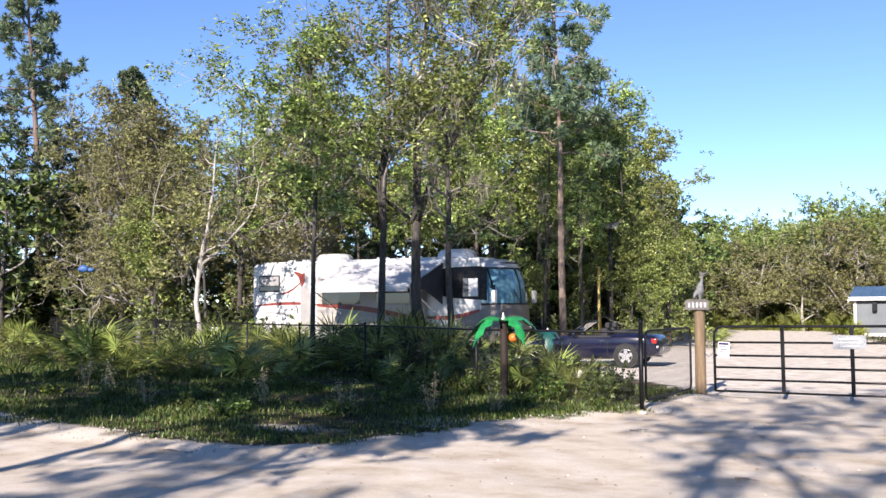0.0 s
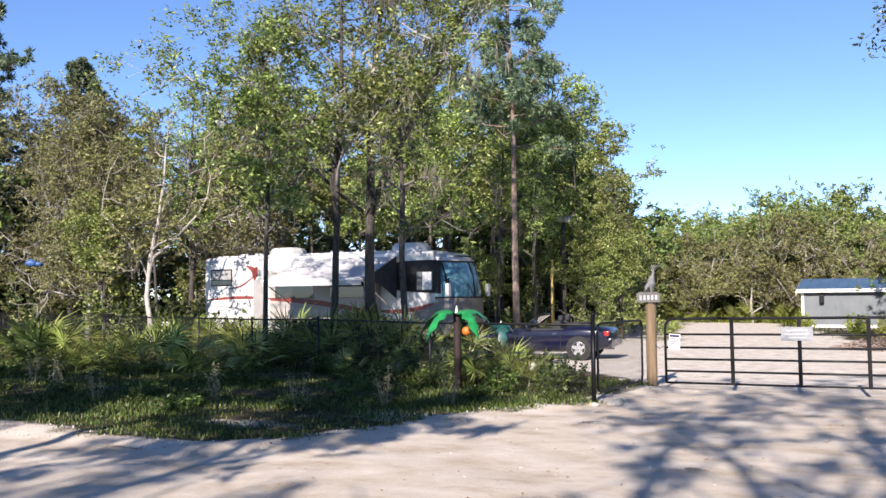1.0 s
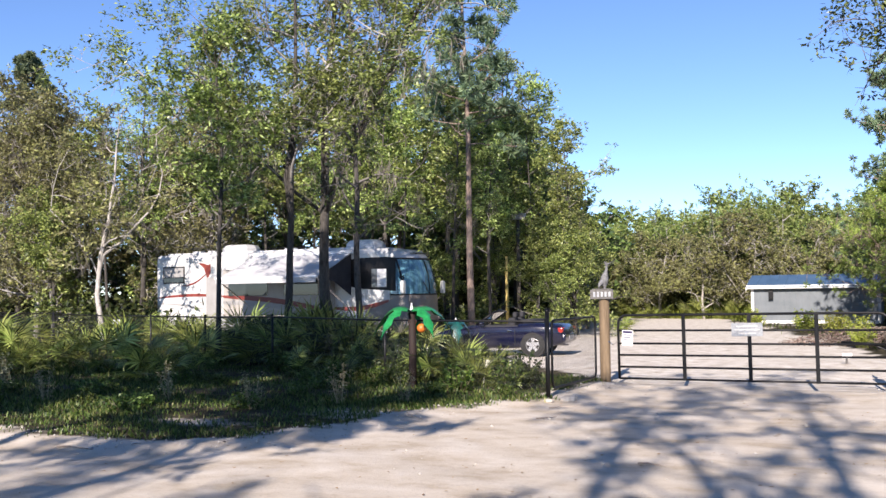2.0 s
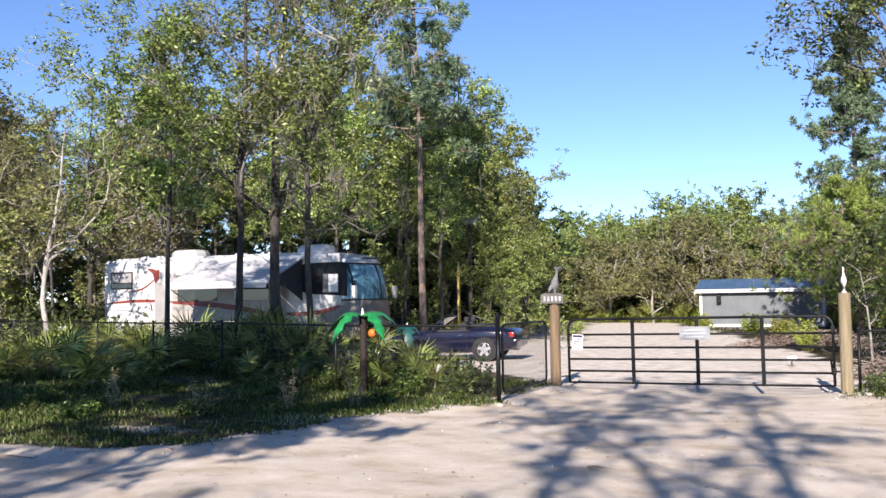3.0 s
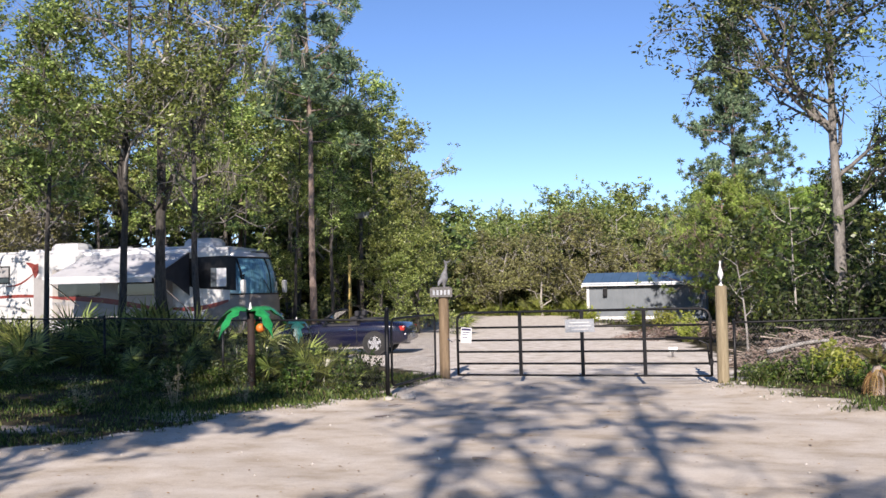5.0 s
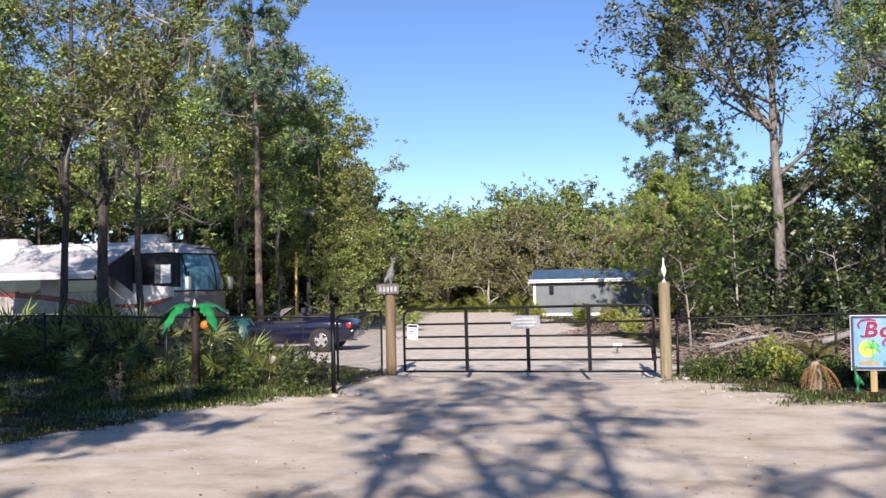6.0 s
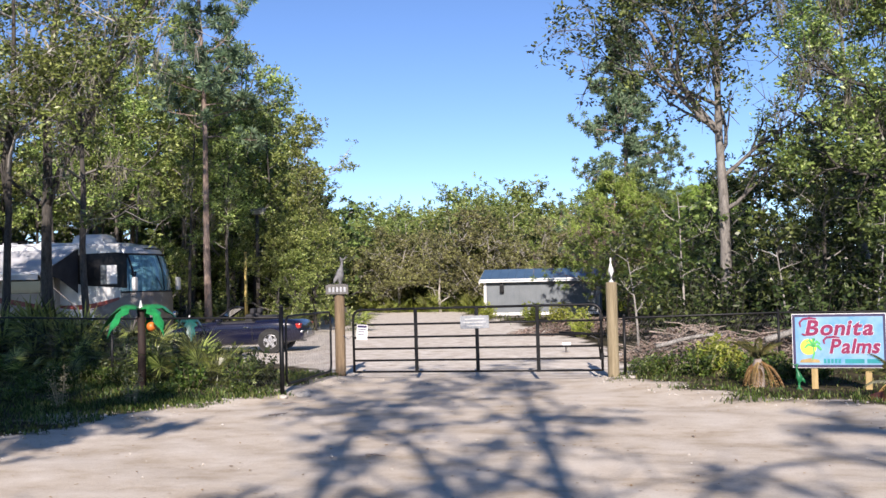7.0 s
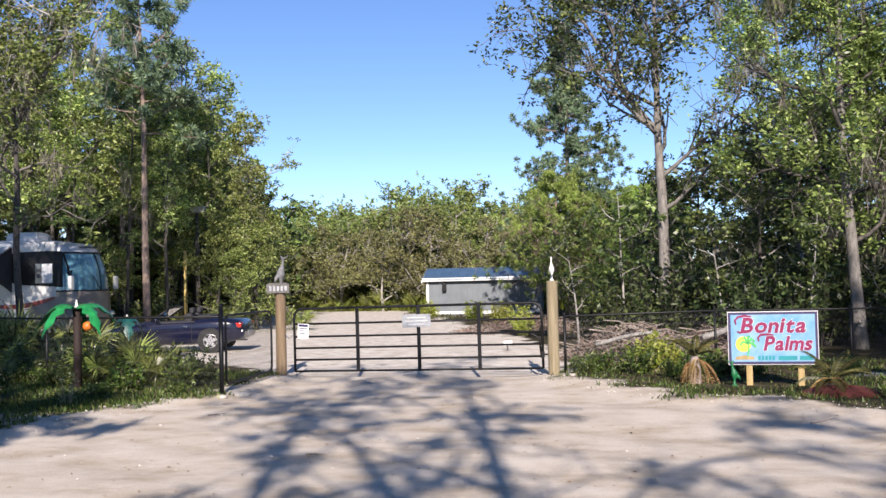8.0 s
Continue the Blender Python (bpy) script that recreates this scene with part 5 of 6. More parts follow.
part("folded_roof", Shape().box(-0.42, -0.02, -0.58, 0.58, 0.88, 0.97, 0.04), "dark_fabric", car, "folded black fabric roof")
part("wing_mirror", Shape().ball((-1.4, -0.90, 0.88), (0.07, 0.10, 0.06), 10), "car_blue", car, smooth=True)
part("door_handle", Shape().box(-0.72, -0.60, -0.86, -0.82, 0.66, 0.70, 0.01), "chrome", car)
part("door_seam", Shape().box(-0.50, -0.488, -0.846, -0.80, 0.30, 0.74).box(-1.56, -1.548, -0.846, -0.80, 0.30, 0.72), "rubber", car)
for y in (-0.60, 0.60):
    part("tail_light", Shape().box(0.62, 0.80, y - 0.17, y + 0.17, 0.62, 0.76, 0.04), "tail_red", car, "red tail light")
part("rear_bumper", Shape().box(0.60, 0.86, -0.70, 0.70, 0.36, 0.58, 0.07), "car_blue", car)
part("plate_recess", Shape().box(0.855, 0.872, -0.25, 0.25, 0.42, 0.53, 0.006), "plate_grey", car)
part("exhaust", Shape().tube([(0.6, -0.4, 0.28), (0.88, -0.4, 0.28)], 0.03, 8), "chrome", car)
for x in (0.0, -2.27):
    part("wheel_arch", Shape().tube([(x, -0.848, 0.30), (x, -0.55, 0.30)], 0.335, 24), "rubber", car)
    wheel(car, x, -0.775, 0.295, 0.19)
    wheel(car, x, 0.745, 0.295, 0.19)

# ---- shed ----
SW, SD, SE, SR = 5.55, 3.0, 1.82, 2.28
shed = thing("shed", "small grey clad shed with white trim and blue metal roof", "shed", pose(-4.55, 30.9, zg(-4, 31), 0, 0, 4))
part("floor_frame", Shape().box(0.05, SW - 0.05, 0.05, SD - 0.05, -0.1, 0.16), "grey_wood", shed)
part("wall", Shape().box(0, SW, 0, 0.1, 0.16, SE).box(0, SW, SD - 0.1, SD, 0.16, SE), "shed_wall", shed)
for x in (0.0, SW - 0.1):
    part("gable", Shape().plate([(0, 0.16), (SD, 0.16), (SD, SE), (SD / 2, SR - 0.05), (0, SE)], 0, 0.1).moved(Matrix(((0, 1, 0, x), (1, 0, 0, 0), (0, 0, 1, 0), (0, 0, 0, 1)))), "shed_wall", shed)
for k in range(21):
    x = 0.1 + k * (SW - 0.24) / 20
    part("batten", Shape().box(x, x + 0.045, -0.018, 0.003, 0.18, SE - 0.06, 0.004), "shed_wall", shed)
for x in (-0.02, SW - 0.09):
    part("corner_trim", Shape().box(x, x + 0.11, -0.03, 0.0, 0.16, SE).box(x - 0.012, x + 0.02 if x < 1 else x + 0.12, -0.03, 0.09, 0.16, SE), "white_trim", shed)
part("skirt_trim", Shape().box(0, SW, -0.035, -0.003, 0.10, 0.24), "white_trim", shed)
part("eave_trim", Shape().box(-0.2, SW + 0.2, -0.29, -0.24, SE - 0.10, SE + 0.06, 0.006), "white_trim", shed)
for sg in (0, 1):
    s = Shape()
    y0, y1 = (-0.3, SD / 2) if sg == 0 else (SD + 0.3, SD / 2)
    sl = (SR - SE + 0.02) / (SD / 2)
    z0 = SE - 0.3 * sl + 0.06
    s.add([(-0.22, y0, z0), (SW + 0.22, y0, z0), (SW + 0.22, y1, SR + 0.06), (-0.22, y1, SR + 0.06), (-0.22, y0, z0 + 0.03), (SW + 0.22, y0, z0 + 0.03), (SW + 0.22, y1, SR + 0.09), (-0.22, y1, SR + 0.09)], [(0, 1, 2, 3), (7, 6, 5, 4), (0, 4, 5, 1), (1, 5, 6, 2), (2, 6, 7, 3), (3, 7, 4, 0)])
    rf = part("roof", s, "blue_roof", shed)
    for k in range(15):
        x = -0.18 + k * (SW + 0.36) / 14
        part("roof_rib", Shape().tube([(x, y0, z0 + 0.035), (x, y1, SR + 0.095)], 0.022, 5), "blue_roof", rf)
for x in (-0.23, SW + 0.20):
    part("barge_board", Shape().plate([(-0.3, SE - 0.16), (SD / 2, SR - 0.02), (SD + 0.3, SE - 0.16), (SD + 0.3, SE - 0.02), (SD / 2, SR + 0.08), (-0.3, SE - 0.02)], 0, 0.03).moved(Matrix(((0, 1, 0, x), (1, 0, 0, 0), (0, 0, 1, 0), (0, 0, 0, 1)))), "white_trim", shed)
lamp = part("wall_lamp", Shape().box(0.78, 0.98, -0.20, -0.03, 1.22, 1.62, 0.03).tube([(0.88, -0.11, 1.62), (0.88, -0.11, 1.70)], [0.08, 0.02], 8), "black_paint", shed, "black lantern wall lamp")

# ---- welcome sign ----
SGW, SGH = 1.42, 0.845
sign = thing("welcome_sign", "bright blue painted entrance sign on two timber stakes", "sign", pose(7.90, -1.72, zg(8.6, -1.6) - 0.03, 0, 0, -1.0) @ Matrix.Diagonal((0.92, 1, 0.95, 1)))
for x in (0.33, 1.14):
    part("stake", Shape().box(x - 0.05, x + 0.05, 0.012, 0.06, -0.2, 0.75, 0.006), "stake_wood", sign)
pn = part("board", Shape().box(0, SGW, -0.012, 0.010, 0.37, 0.37 + SGH, 0.004), "white_trim", sign)
part("border", Shape().box(0.009, SGW - 0.009, -0.016, -0.010, 0.379, 0.361 + SGH, 0.002), "sign_navy", pn)
part("field", Shape().box(0.05, SGW - 0.05, -0.020, -0.013, 0.420, 0.320 + SGH, 0.002), "sign_blue", pn)


def stroke(pts, r, mat, y=-0.022, dx=0.0, dz=0.0):
    """A flat brushed stroke lying on the board."""
    P_ = [Vector((x + dx, 0, z + dz)) for x, z in pts]
    vs = []
    for i, p in enumerate(P_):
        d = (P_[min(i + 1, len(P_) - 1)] - P_[max(i - 1, 0)]).normalized()
        nrm = Vector((-d.z, 0, d.x))
        rr = r * (0.65 if i in (0, len(P_) - 1) else 1)
        vs += [p + nrm * rr, p - nrm * rr]
    n = len(vs)
    front = [(v.x, y - 0.004, v.z) for v in vs]
    back = [(v.x, y + 0.006, v.z) for v in vs]
    fs = []
    for i in range(len(P_) - 1):
        a = 2 * i
        fs += [(a, a + 2, a + 3, a + 1), (a, n + a, n + a + 2, a + 2), (a + 1, a + 3, n + a + 3, n + a + 1)]
    part("painted_mark", Shape().add(front + back, fs), mat, pn)


def letter_mesh(char, bold, slant, depth):
    """One letter in the built-in font, as a mesh lying in x and z with its corner at zero."""
    cu = bpy.data.curves.new("letter", 'FONT')
    cu.body, cu.offset, cu.shear, cu.extrude, cu.resolution_u = char, bold, slant, depth, 3
    ob = bpy.data.objects.new("letter", cu)
    me = bpy.data.meshes.new_from_object(ob)
    bpy.data.objects.remove(ob)
    bpy.data.curves.remove(cu)
    return me


def painted_word(word, x0, x1, z0, high, mat):
    """Slanted bold letters between two ends on a base line, each with a pale rim."""
    widths = []
    for ch in word:
        me = letter_mesh(ch, 0.035, 0.0, 0.002)
        xs_ = [v.co.x for v in me.vertices]
        widths.append((min(xs_), max(xs_)))
        bpy.data.meshes.remove(me)
    total = sum(b_ - a_ for a_, b_ in widths) + 0.05 * (len(word) - 1)
    kx, kz = (x1 - x0 - high * 0.2) / total, high / 0.76
    x = x0
    for ch, (a_, b_) in zip(word, widths):
        for bold, m_, y in ((0.047, "white_trim", -0.0215), (0.035, mat, -0.0245)):
            me = letter_mesh(ch, bold, 0.0, 0.002)
            for v in me.vertices:
                px, pz, py_ = (v.co.x - a_) * kx, v.co.y * kz, v.co.z
                v.co = (x + px + 0.22 * pz, y + py_, z0 + pz)
            me.materials.append(M[m_])
            part("letter" if m_ == mat else "letter_rim", me, m_, pn)
        x += (b_ - a_ + 0.05) * kx


painted_word("Bonita", 0.20, 1.27, 0.885, 0.25, "sign_pink")
painted_word("Palms", 0.56, 1.35, 0.605, 0.235, "sign_pink")
for pts_ in ([(0.135, 1.01), (0.12, 1.08), (0.17, 1.135), (0.28, 1.15), (0.38, 1.135)], [(0.15, 0.905), (0.19, 0.885), (0.27, 0.895)], [(0.49, 0.745), (0.475, 0.80), (0.52, 0.845), (0.62, 0.855), (0.72, 0.84)]):
    stroke(pts_, 0.016, "sign_pink", -0.026)
for i, w in enumerate((0.04, 0.04, 0.04, 0.04, 0.04)):
    part("number_bar", Shape().box(0.47 + i * 0.055, 0.51 + i * 0.055, -0.025, -0.018, 0.445, 0.515), "sign_teal", pn)
for x0, w in ((0.79, 0.29), (1.12, 0.20)):
    part("text_bar", Shape().box(x0, x0 + w, -0.025, -0.018, 0.445, 0.51), "sign_teal", pn)
n = 18
part("painted_sun", Shape().plate([(0.245 + 0.125 * math.cos(2 * math.pi * i / n), 0.70 + 0.125 * math.sin(2 * math.pi * i / n)) for i in range(n)], -0.025, -0.018), "sign_yellow", pn)
stroke([(0.30, 0.50), (0.33, 0.60), (0.315, 0.71)], 0.014, "sign_green", -0.026)
for dx_, dz_ in ((-0.13, 0.0), (-0.10, 0.09), (0.02, 0.12), (0.11, 0.06), (0.13, -0.03)):
    stroke([(0.315, 0.71), (0.315 + dx_ * 0.55, 0.72 + dz_ * 0.8 + 0.02), (0.315 + dx_, 0.71 + dz_ - 0.03)], 0.022, "sign_green", -0.027)
part("painted_shore", Shape().plate([(0.10, 0.455), (0.42, 0.455), (0.40, 0.50), (0.26, 0.525), (0.13, 0.50)], -0.025, -0.018), "stake_wood", pn)

# ---- palmettos, weeds and grass ----
def frond_mesh(name, seed, mat, blades=18, stem=0.55, size=0.48, spread_=115):
    """A fan leaf: a stalk and narrow blades raying from its end."""
    rg = random.Random(seed)
    sh = Shape()
    sh.tube([(0, 0, 0), (stem * 0.5, 0, 0.03), (stem, 0, 0.02)], [0.008, 0.007, 0.006], 3)
    for k in range(blades):
        a = radians(-spread_ + 2 * spread_ * k / (blades - 1) + rg.uniform(-4, 4))
        ln = size * (0.72 + 0.28 * math.cos(a * 0.8)) * rg.uniform(0.85, 1.1)
        dx, dy = math.cos(a), math.sin(a)
        fold = 0.10 * ln
        w = 0.017
        tipz = -0.16 * ln * rg.uniform(0.2, 1.6)
        b = (stem, 0, 0.02)
        m1 = (stem + dx * ln * 0.5, dy * ln * 0.5, 0.02 + fold * 0.5)
        tp = (stem + dx * ln, dy * ln, 0.02 + tipz)
        sh.add([b, (m1[0] - dy * w, m1[1] + dx * w, m1[2]), tp, (m1[0] + dy * w, m1[1] - dx * w, m1[2] - 0.012)], [(0, 1, 2, 3)])
    return sh.mesh(name, M[mat])


FRONDS = [frond_mesh("frond", 100 + k, "palmetto", blades=17 + k % 4, stem=0.45 + 0.1 * (k % 3), size=0.50 + 0.05 * (k % 4)) for k in range(6)]
DEAD = [frond_mesh("dead_frond", 120 + k, "dead_frond", blades=13, stem=0.4, size=0.40, spread_=70) for k in range(3)]
rp = random.Random(9)


def palmetto(label, x, y, s, n, group="palmettos along the fence", dead=1, low=5, high=78):
    ob = thing("palmetto", label, "palmetto", at(x, y, rp.uniform(0, 360)), group)
    for k in range(max(9, int(n * 1.1))):
        e = rp.uniform(low, high)
        a = k * 137.5 + rp.uniform(-25, 25)
        sc = s * rp.uniform(0.6, 1.12)
        m = Matrix.Translation((rp.uniform(-0.18, 0.18) * s, rp.uniform(-0.18, 0.18) * s, 0.02)) @ Euler((0, 0, radians(a))).to_matrix().to_4x4() @ Euler((radians(rp.uniform(-30, 30)), radians(-e), 0)).to_matrix().to_4x4() @ Matrix.Diagonal((sc, sc, sc, 1))
        part("frond", rp.choice(FRONDS), "palmetto", ob, m=m)
    for k in range(dead):
        a = rp.uniform(0, 360)
        m = Matrix.Translation((0, 0, 0.12)) @ Euler((0, radians(20), radians(a))).to_matrix().to_4x4() @ Matrix.Diagonal((s, s, s, 1))
        part("dead_frond", rp.choice(DEAD), "dead_frond", ob, "dry brown frond", m=m)
    return ob


GREEN = "green saw palmetto clump with fan leaves beside the fence"
SHADY = "large saw palmetto clump behind the wire mesh"


def fence_y(x):
    return -2.97 - 0.415 * x


for x, off, s, n in [(-0.9, 0.45, 0.55, 10), (-1.7, 0.5, 0.85, 18), (-2.2, 0.7, 1.0, 20), (-2.7, 1.3, 1.0, 16), (-3.4, 0.7, 0.95, 18), (-4.2, 0.6, 0.85, 16), (-4.9, 0.9, 0.95, 16), (-5.7, 0.5, 0.9, 14), (-6.3, 1.2, 1.2, 16), (-7.2, 1.0, 1.5, 18), (-8.0, 1.5, 1.55, 18), (-8.8, 0.9, 1.4, 18), (-9.6, 1.3, 1.5, 18), (-10.6, 1.0, 1.3, 18), (-11.6, 1.4, 1.3, 16), (-7.8, 2.4, 1.5, 18), (-9.4, 3.0, 1.5, 18), (-12.5, 2.6, 1.4, 16), (-13.4, 1.2, 1.3, 14), (-14.6, 1.5, 1.3, 14), (-6.2, 3.4, 1.4, 14), (-15.8, 1.2, 1.3, 14), (-17.5, 1.8, 1.4, 14), (-19.5, 1.6, 1.4, 14)]:
    palmetto(SHADY, x, fence_y(x) + off, s, n)
for x, off, s, n in [(-14.75, -5.40, 1.7, 22), (-13.40, -4.95, 1.2, 16), (-20.57, -4.82, 1.3, 16), (-12.91, -3.63, 1.2, 16), (-11.64, -3.25, 1.15, 18), (-15.81, -1.90, 1.2, 14), (-8.52, -3.43, 1.0, 18), (-11.47, -2.26, 1.1, 14), (-19.10, -1.80, 1.3, 14), (-26.48, -4.64, 1.3, 14), (-9.73, -1.41, 1.1, 12), (-14.92, -1.07, 1.3, 14), (-37.09, -2.89, 1.5, 14), (-20.62, -3.19, 1.3, 12), (-5.1, -0.5, 0.6, 9), (-6.4, -0.6, 0.7, 9)]:
    palmetto(GREEN, x, fence_y(x) + off, s, n)
for x, y, s in [(-9.0, 5.9, 1.2), (-7.2, 5.6, 1.0), (-11.0, 7.2, 1.2), (-8.6, 17.0, 1.1), (-6.8, 18.5, 1.1), (-10.0, 15.5, 1.0), (-5.4, 40.2, 1.3), (-8.0, 40.8, 1.2), (-10.5, 41.6, 1.3), (-13.0, 42.2, 1.2), (-3.0, 39.4, 1.2), (-0.8, 38.8, 1.3), (-15.2, 42.8, 1.3), (-6.6, 39.9, 1.1), (-1.8, 40.6, 1.2)]:
    palmetto("saw palmetto growing under the trees", x, y, s, 12, "palmettos under the trees", dead=0)


def weed_mesh(name, seed, n, h, r, leaf, mat):
    rg = np.random.default_rng(seed)
    tips = []
    sh = Shape()
    for k in range(n):
        a, d = rg.uniform(0, 6.28), rg.uniform(0.1, r)
        top = (d * math.cos(a), d * math.sin(a), h * rg.uniform(0.5, 1.1))
        sh.tube([(top[0] * 0.3, top[1] * 0.3, 0), (top[0] * 0.8, top[1] * 0.8, top[2] * 0.6), top], [0.006, 0.005, 0.002], 3, cap=False)
        for f in np.linspace(0.25, 1, 8):
            tips.append((top[0] * (0.3 + 0.7 * f), top[1] * (0.3 + 0.7 * f), top[2] * f))
    c = np.repeat(np.array(tips), 3, 0) + rg.normal(size=(len(tips) * 3, 3)) * 0.04
    return sh, bulk_mesh(name, leaf_quads(rg, c, leaf, leaf * 0.45, up=0.3), 4, mat)


def bush(name, label, category, seed, n, h, r, leaf, mat, rows, group, stalk="dry_stalk"):
    sh, lm = weed_mesh("foliage", seed, n, h, r, leaf, mat)
    first = thing(name, label, category, at(*rows[0][:2]), group)
    first.scale = (rows[0][2],) * 3
    part("stalk", sh, stalk, first)["kind"] = "stuff"
    part("foliage", lm, mat, first)
    for x, y, s in rows[1:]:
        c = copy_thing(first, at(x, y, (x * 77 + y * 31) % 360))
        c.scale = (s, s, s)


def scatter(seed, n, x0, x1, y0, y1, s0, s1, keep):
    rg = random.Random(seed)
    res = []
    while len(res) < n:
        x, y = rg.uniform(x0, x1), rg.uniform(y0, y1)
        if keep(x, y):
            res.append((x, y, rg.uniform(s0, s1)))
    return res


def on_verge(x, y):
    return inside_distance(np.array([x]), np.array([y]), SAND)[0] < -0.35


bush("weed_clump", "leafy green weed clump in the rough grass", "weed", 201, 26, 0.42, 0.34, 0.085, "weed", scatter(1, 26, -14, 0, -4.6, 2.5, 0.6, 1.1, lambda x, y: on_verge(x, y) and abs(y - fence_y(x) + 0.3) < 1.2), "weeds along the fence")
bush("weed_clump", "low spreading green weed on the verge", "weed", 202, 22, 0.22, 0.32, 0.07, "weed", scatter(2, 26, -16, 0, -8.0, -2.5, 0.6, 1.1, on_verge), "weeds on the verge")
bush("shrub", "yellow-green leafy shrub beside the brush pile", "shrub", 203, 40, 0.62, 0.42, 0.10, "yellow_weed", [(6.7, 0.7, 1.0), (7.0, 1.2, 0.8), (1.9, 17.5, 1.2), (0.6, 21.5, 1.3), (2.6, 13.5, 1.0), (-1.0, 24.5, 1.3), (-3.6, 27.5, 1.2)], "yellow-green shrubs")
bush("weed_clump", "green weed clump along the edge of the drive", "weed", 204, 26, 0.36, 0.34, 0.08, "weed", scatter(3, 28, 5.3, 13, -3.6, 2.3, 0.6, 1.2, on_verge), "weeds by the sign")
# Undergrowth and thickets with shade in the leaf colour, some added behind the fence.
bush("undergrowth", "green undergrowth shrub beneath the trees, shade put into its dark leaf colour", "shrub", 205, 22, 1.3, 0.9, 0.22, "shade_toned_leaf", scatter(4, 36, -40, -6, 12, 32, 0.8, 1.6, lambda x, y: on_verge(x, y) and y > 13.6 - 0.02 * x) + scatter(7, 26, -20, 14, 39.5, 50, 0.9, 1.6, on_verge) + scatter(8, 20, -46, -19, 5, 16, 0.7, 1.4, lambda x, y: y > fence_y(x) + 1.5) + [(-6.2, 0.6, 0.75), (-7.4, 1.4, 0.8), (-8.6, 1.9, 0.85), (-5.2, 0.3, 0.65), (-9.8, 2.4, 0.85), (-3.9, -0.5, 0.55), (-0.7, -1.9, 0.35), (-1.2, -1.4, 0.45), (-2.0, -0.9, 0.5), (-11.0, 3.0, 0.8), (-7.0, 0.9, 0.7)], "undergrowth", stalk="bark")
bush("undergrowth", "fine-leaved shrub under the trees by the sign, leaves darkened as shade", "shrub", 208, 46, 1.3, 0.9, 0.125, "shade_toned_leaf", scatter(6, 26, 5.0, 19, 5.5, 22, 0.7, 1.5, on_verge), "undergrowth by the sign", stalk="bark")
bush("thicket", "dense shrubby thicket closing the woods", "shrub", 207, 16, 2.6, 1.7, 0.5, "shade_toned_leaf", scatter(11, 40, -48, -16, 32, 52, 1.3, 2.0, on_verge) + scatter(12, 34, -62, -40, -4, 34, 1.2, 1.9, on_verge) + scatter(13, 26, -20, 26, 50, 66, 0.9, 1.5, on_verge) + scatter(14, 8, 16, 24, 8, 40, 0.9, 1.6, on_verge) + scatter(16, 16, 5.5, 17, 23, 36, 0.8, 1.4, on_verge) + scatter(15, 34, -34, -14, 26, 38, 1.2, 1.8, on_verge), "thickets in the woods", stalk="bark")
bush("dry_weed", "pale dry weed stalks standing in the grass", "weed", 206, 9, 0.55, 0.16, 0.05, "dry_stalk", [(-5.6, -5.4, 1.0), (-9.6, -5.6, 1.1), (-3.2, -6.1, 0.9), (-7.4, -6.4, 0.9), (-11.6, -4.6, 1.0), (-2.4, -5.0, 1.0), (-1.6, -4.4, 0.8)], "dry weeds")


def grass(name, label, seed, n, x0, x1, y0, y1, h, keep_sand=-0.1, mat="grass"):
    rg = np.random.default_rng(seed)
    x, y = rg.uniform(x0, x1, n), rg.uniform(y0, y1, n)
    d = inside_distance(x, y, SAND) + 0.35 * waves(x * 2.1, y * 2.3) + rg.normal(size=n) * 0.12
    patch = waves(x * 0.9 + 3, y * 1.1) + rg.normal(size=n) * 0.6
    ok = (d < keep_sand) & (patch > -0.15 - 0.9 * np.exp(-((d + 0.7) / 0.8) ** 2))
    x, y, patch = x[ok], y[ok], patch[ok]
    z = ground_height(x, y)
    m = len(x)
    base = np.stack([x, y, z - 0.01], -1)
    a = rg.uniform(0, 2 * np.pi, m)
    hh = h * rg.uniform(0.35, 1.25, m) * np.clip(0.75 + 0.3 * patch, 0.4, 1.3)
    lean = hh * rg.uniform(0.1, 0.8, m)
    s = np.stack([np.sin(a), -np.cos(a), 0 * a], -1) * (0.006 + 0.006 * rg.uniform(size=m))[:, None]
    mid = base + np.stack([np.cos(a) * lean * 0.35, np.sin(a) * lean * 0.35, hh * 0.6], -1)
    tip = base + np.stack([np.cos(a) * lean, np.sin(a) * lean, hh], -1)
    q = np.stack([base - s, base + s, mid + s * 0.8, tip, mid - s * 0.8], 1).reshape(-1, 3)
    ob = new(name, bulk_mesh(name, q, 5, mat))
    tagged(ob, label, "grass", kind="stuff")


grass("grass", "rough green grass on the verge before the fence", 301, 105000, -20, 0.6, -9.8, 1.0, 0.09)
grass("grass", "rough green grass around the welcome sign", 302, 24000, 5.0, 14, -6.0, 3.5, 0.085)
grass("grass", "grass far along the fence line and clearing", 303, 9000, -34, -10, -9.0, 12, 0.28)
grass("grass", "thin grass at the edges of the clearing", 304, 9000, -18, 9, 12, 43, 0.26)

grass("grass", "bright tall grass before the scrub across the clearing", 305, 16000, -20, 5, 38, 45.5, 0.75, mat="yellow_weed")

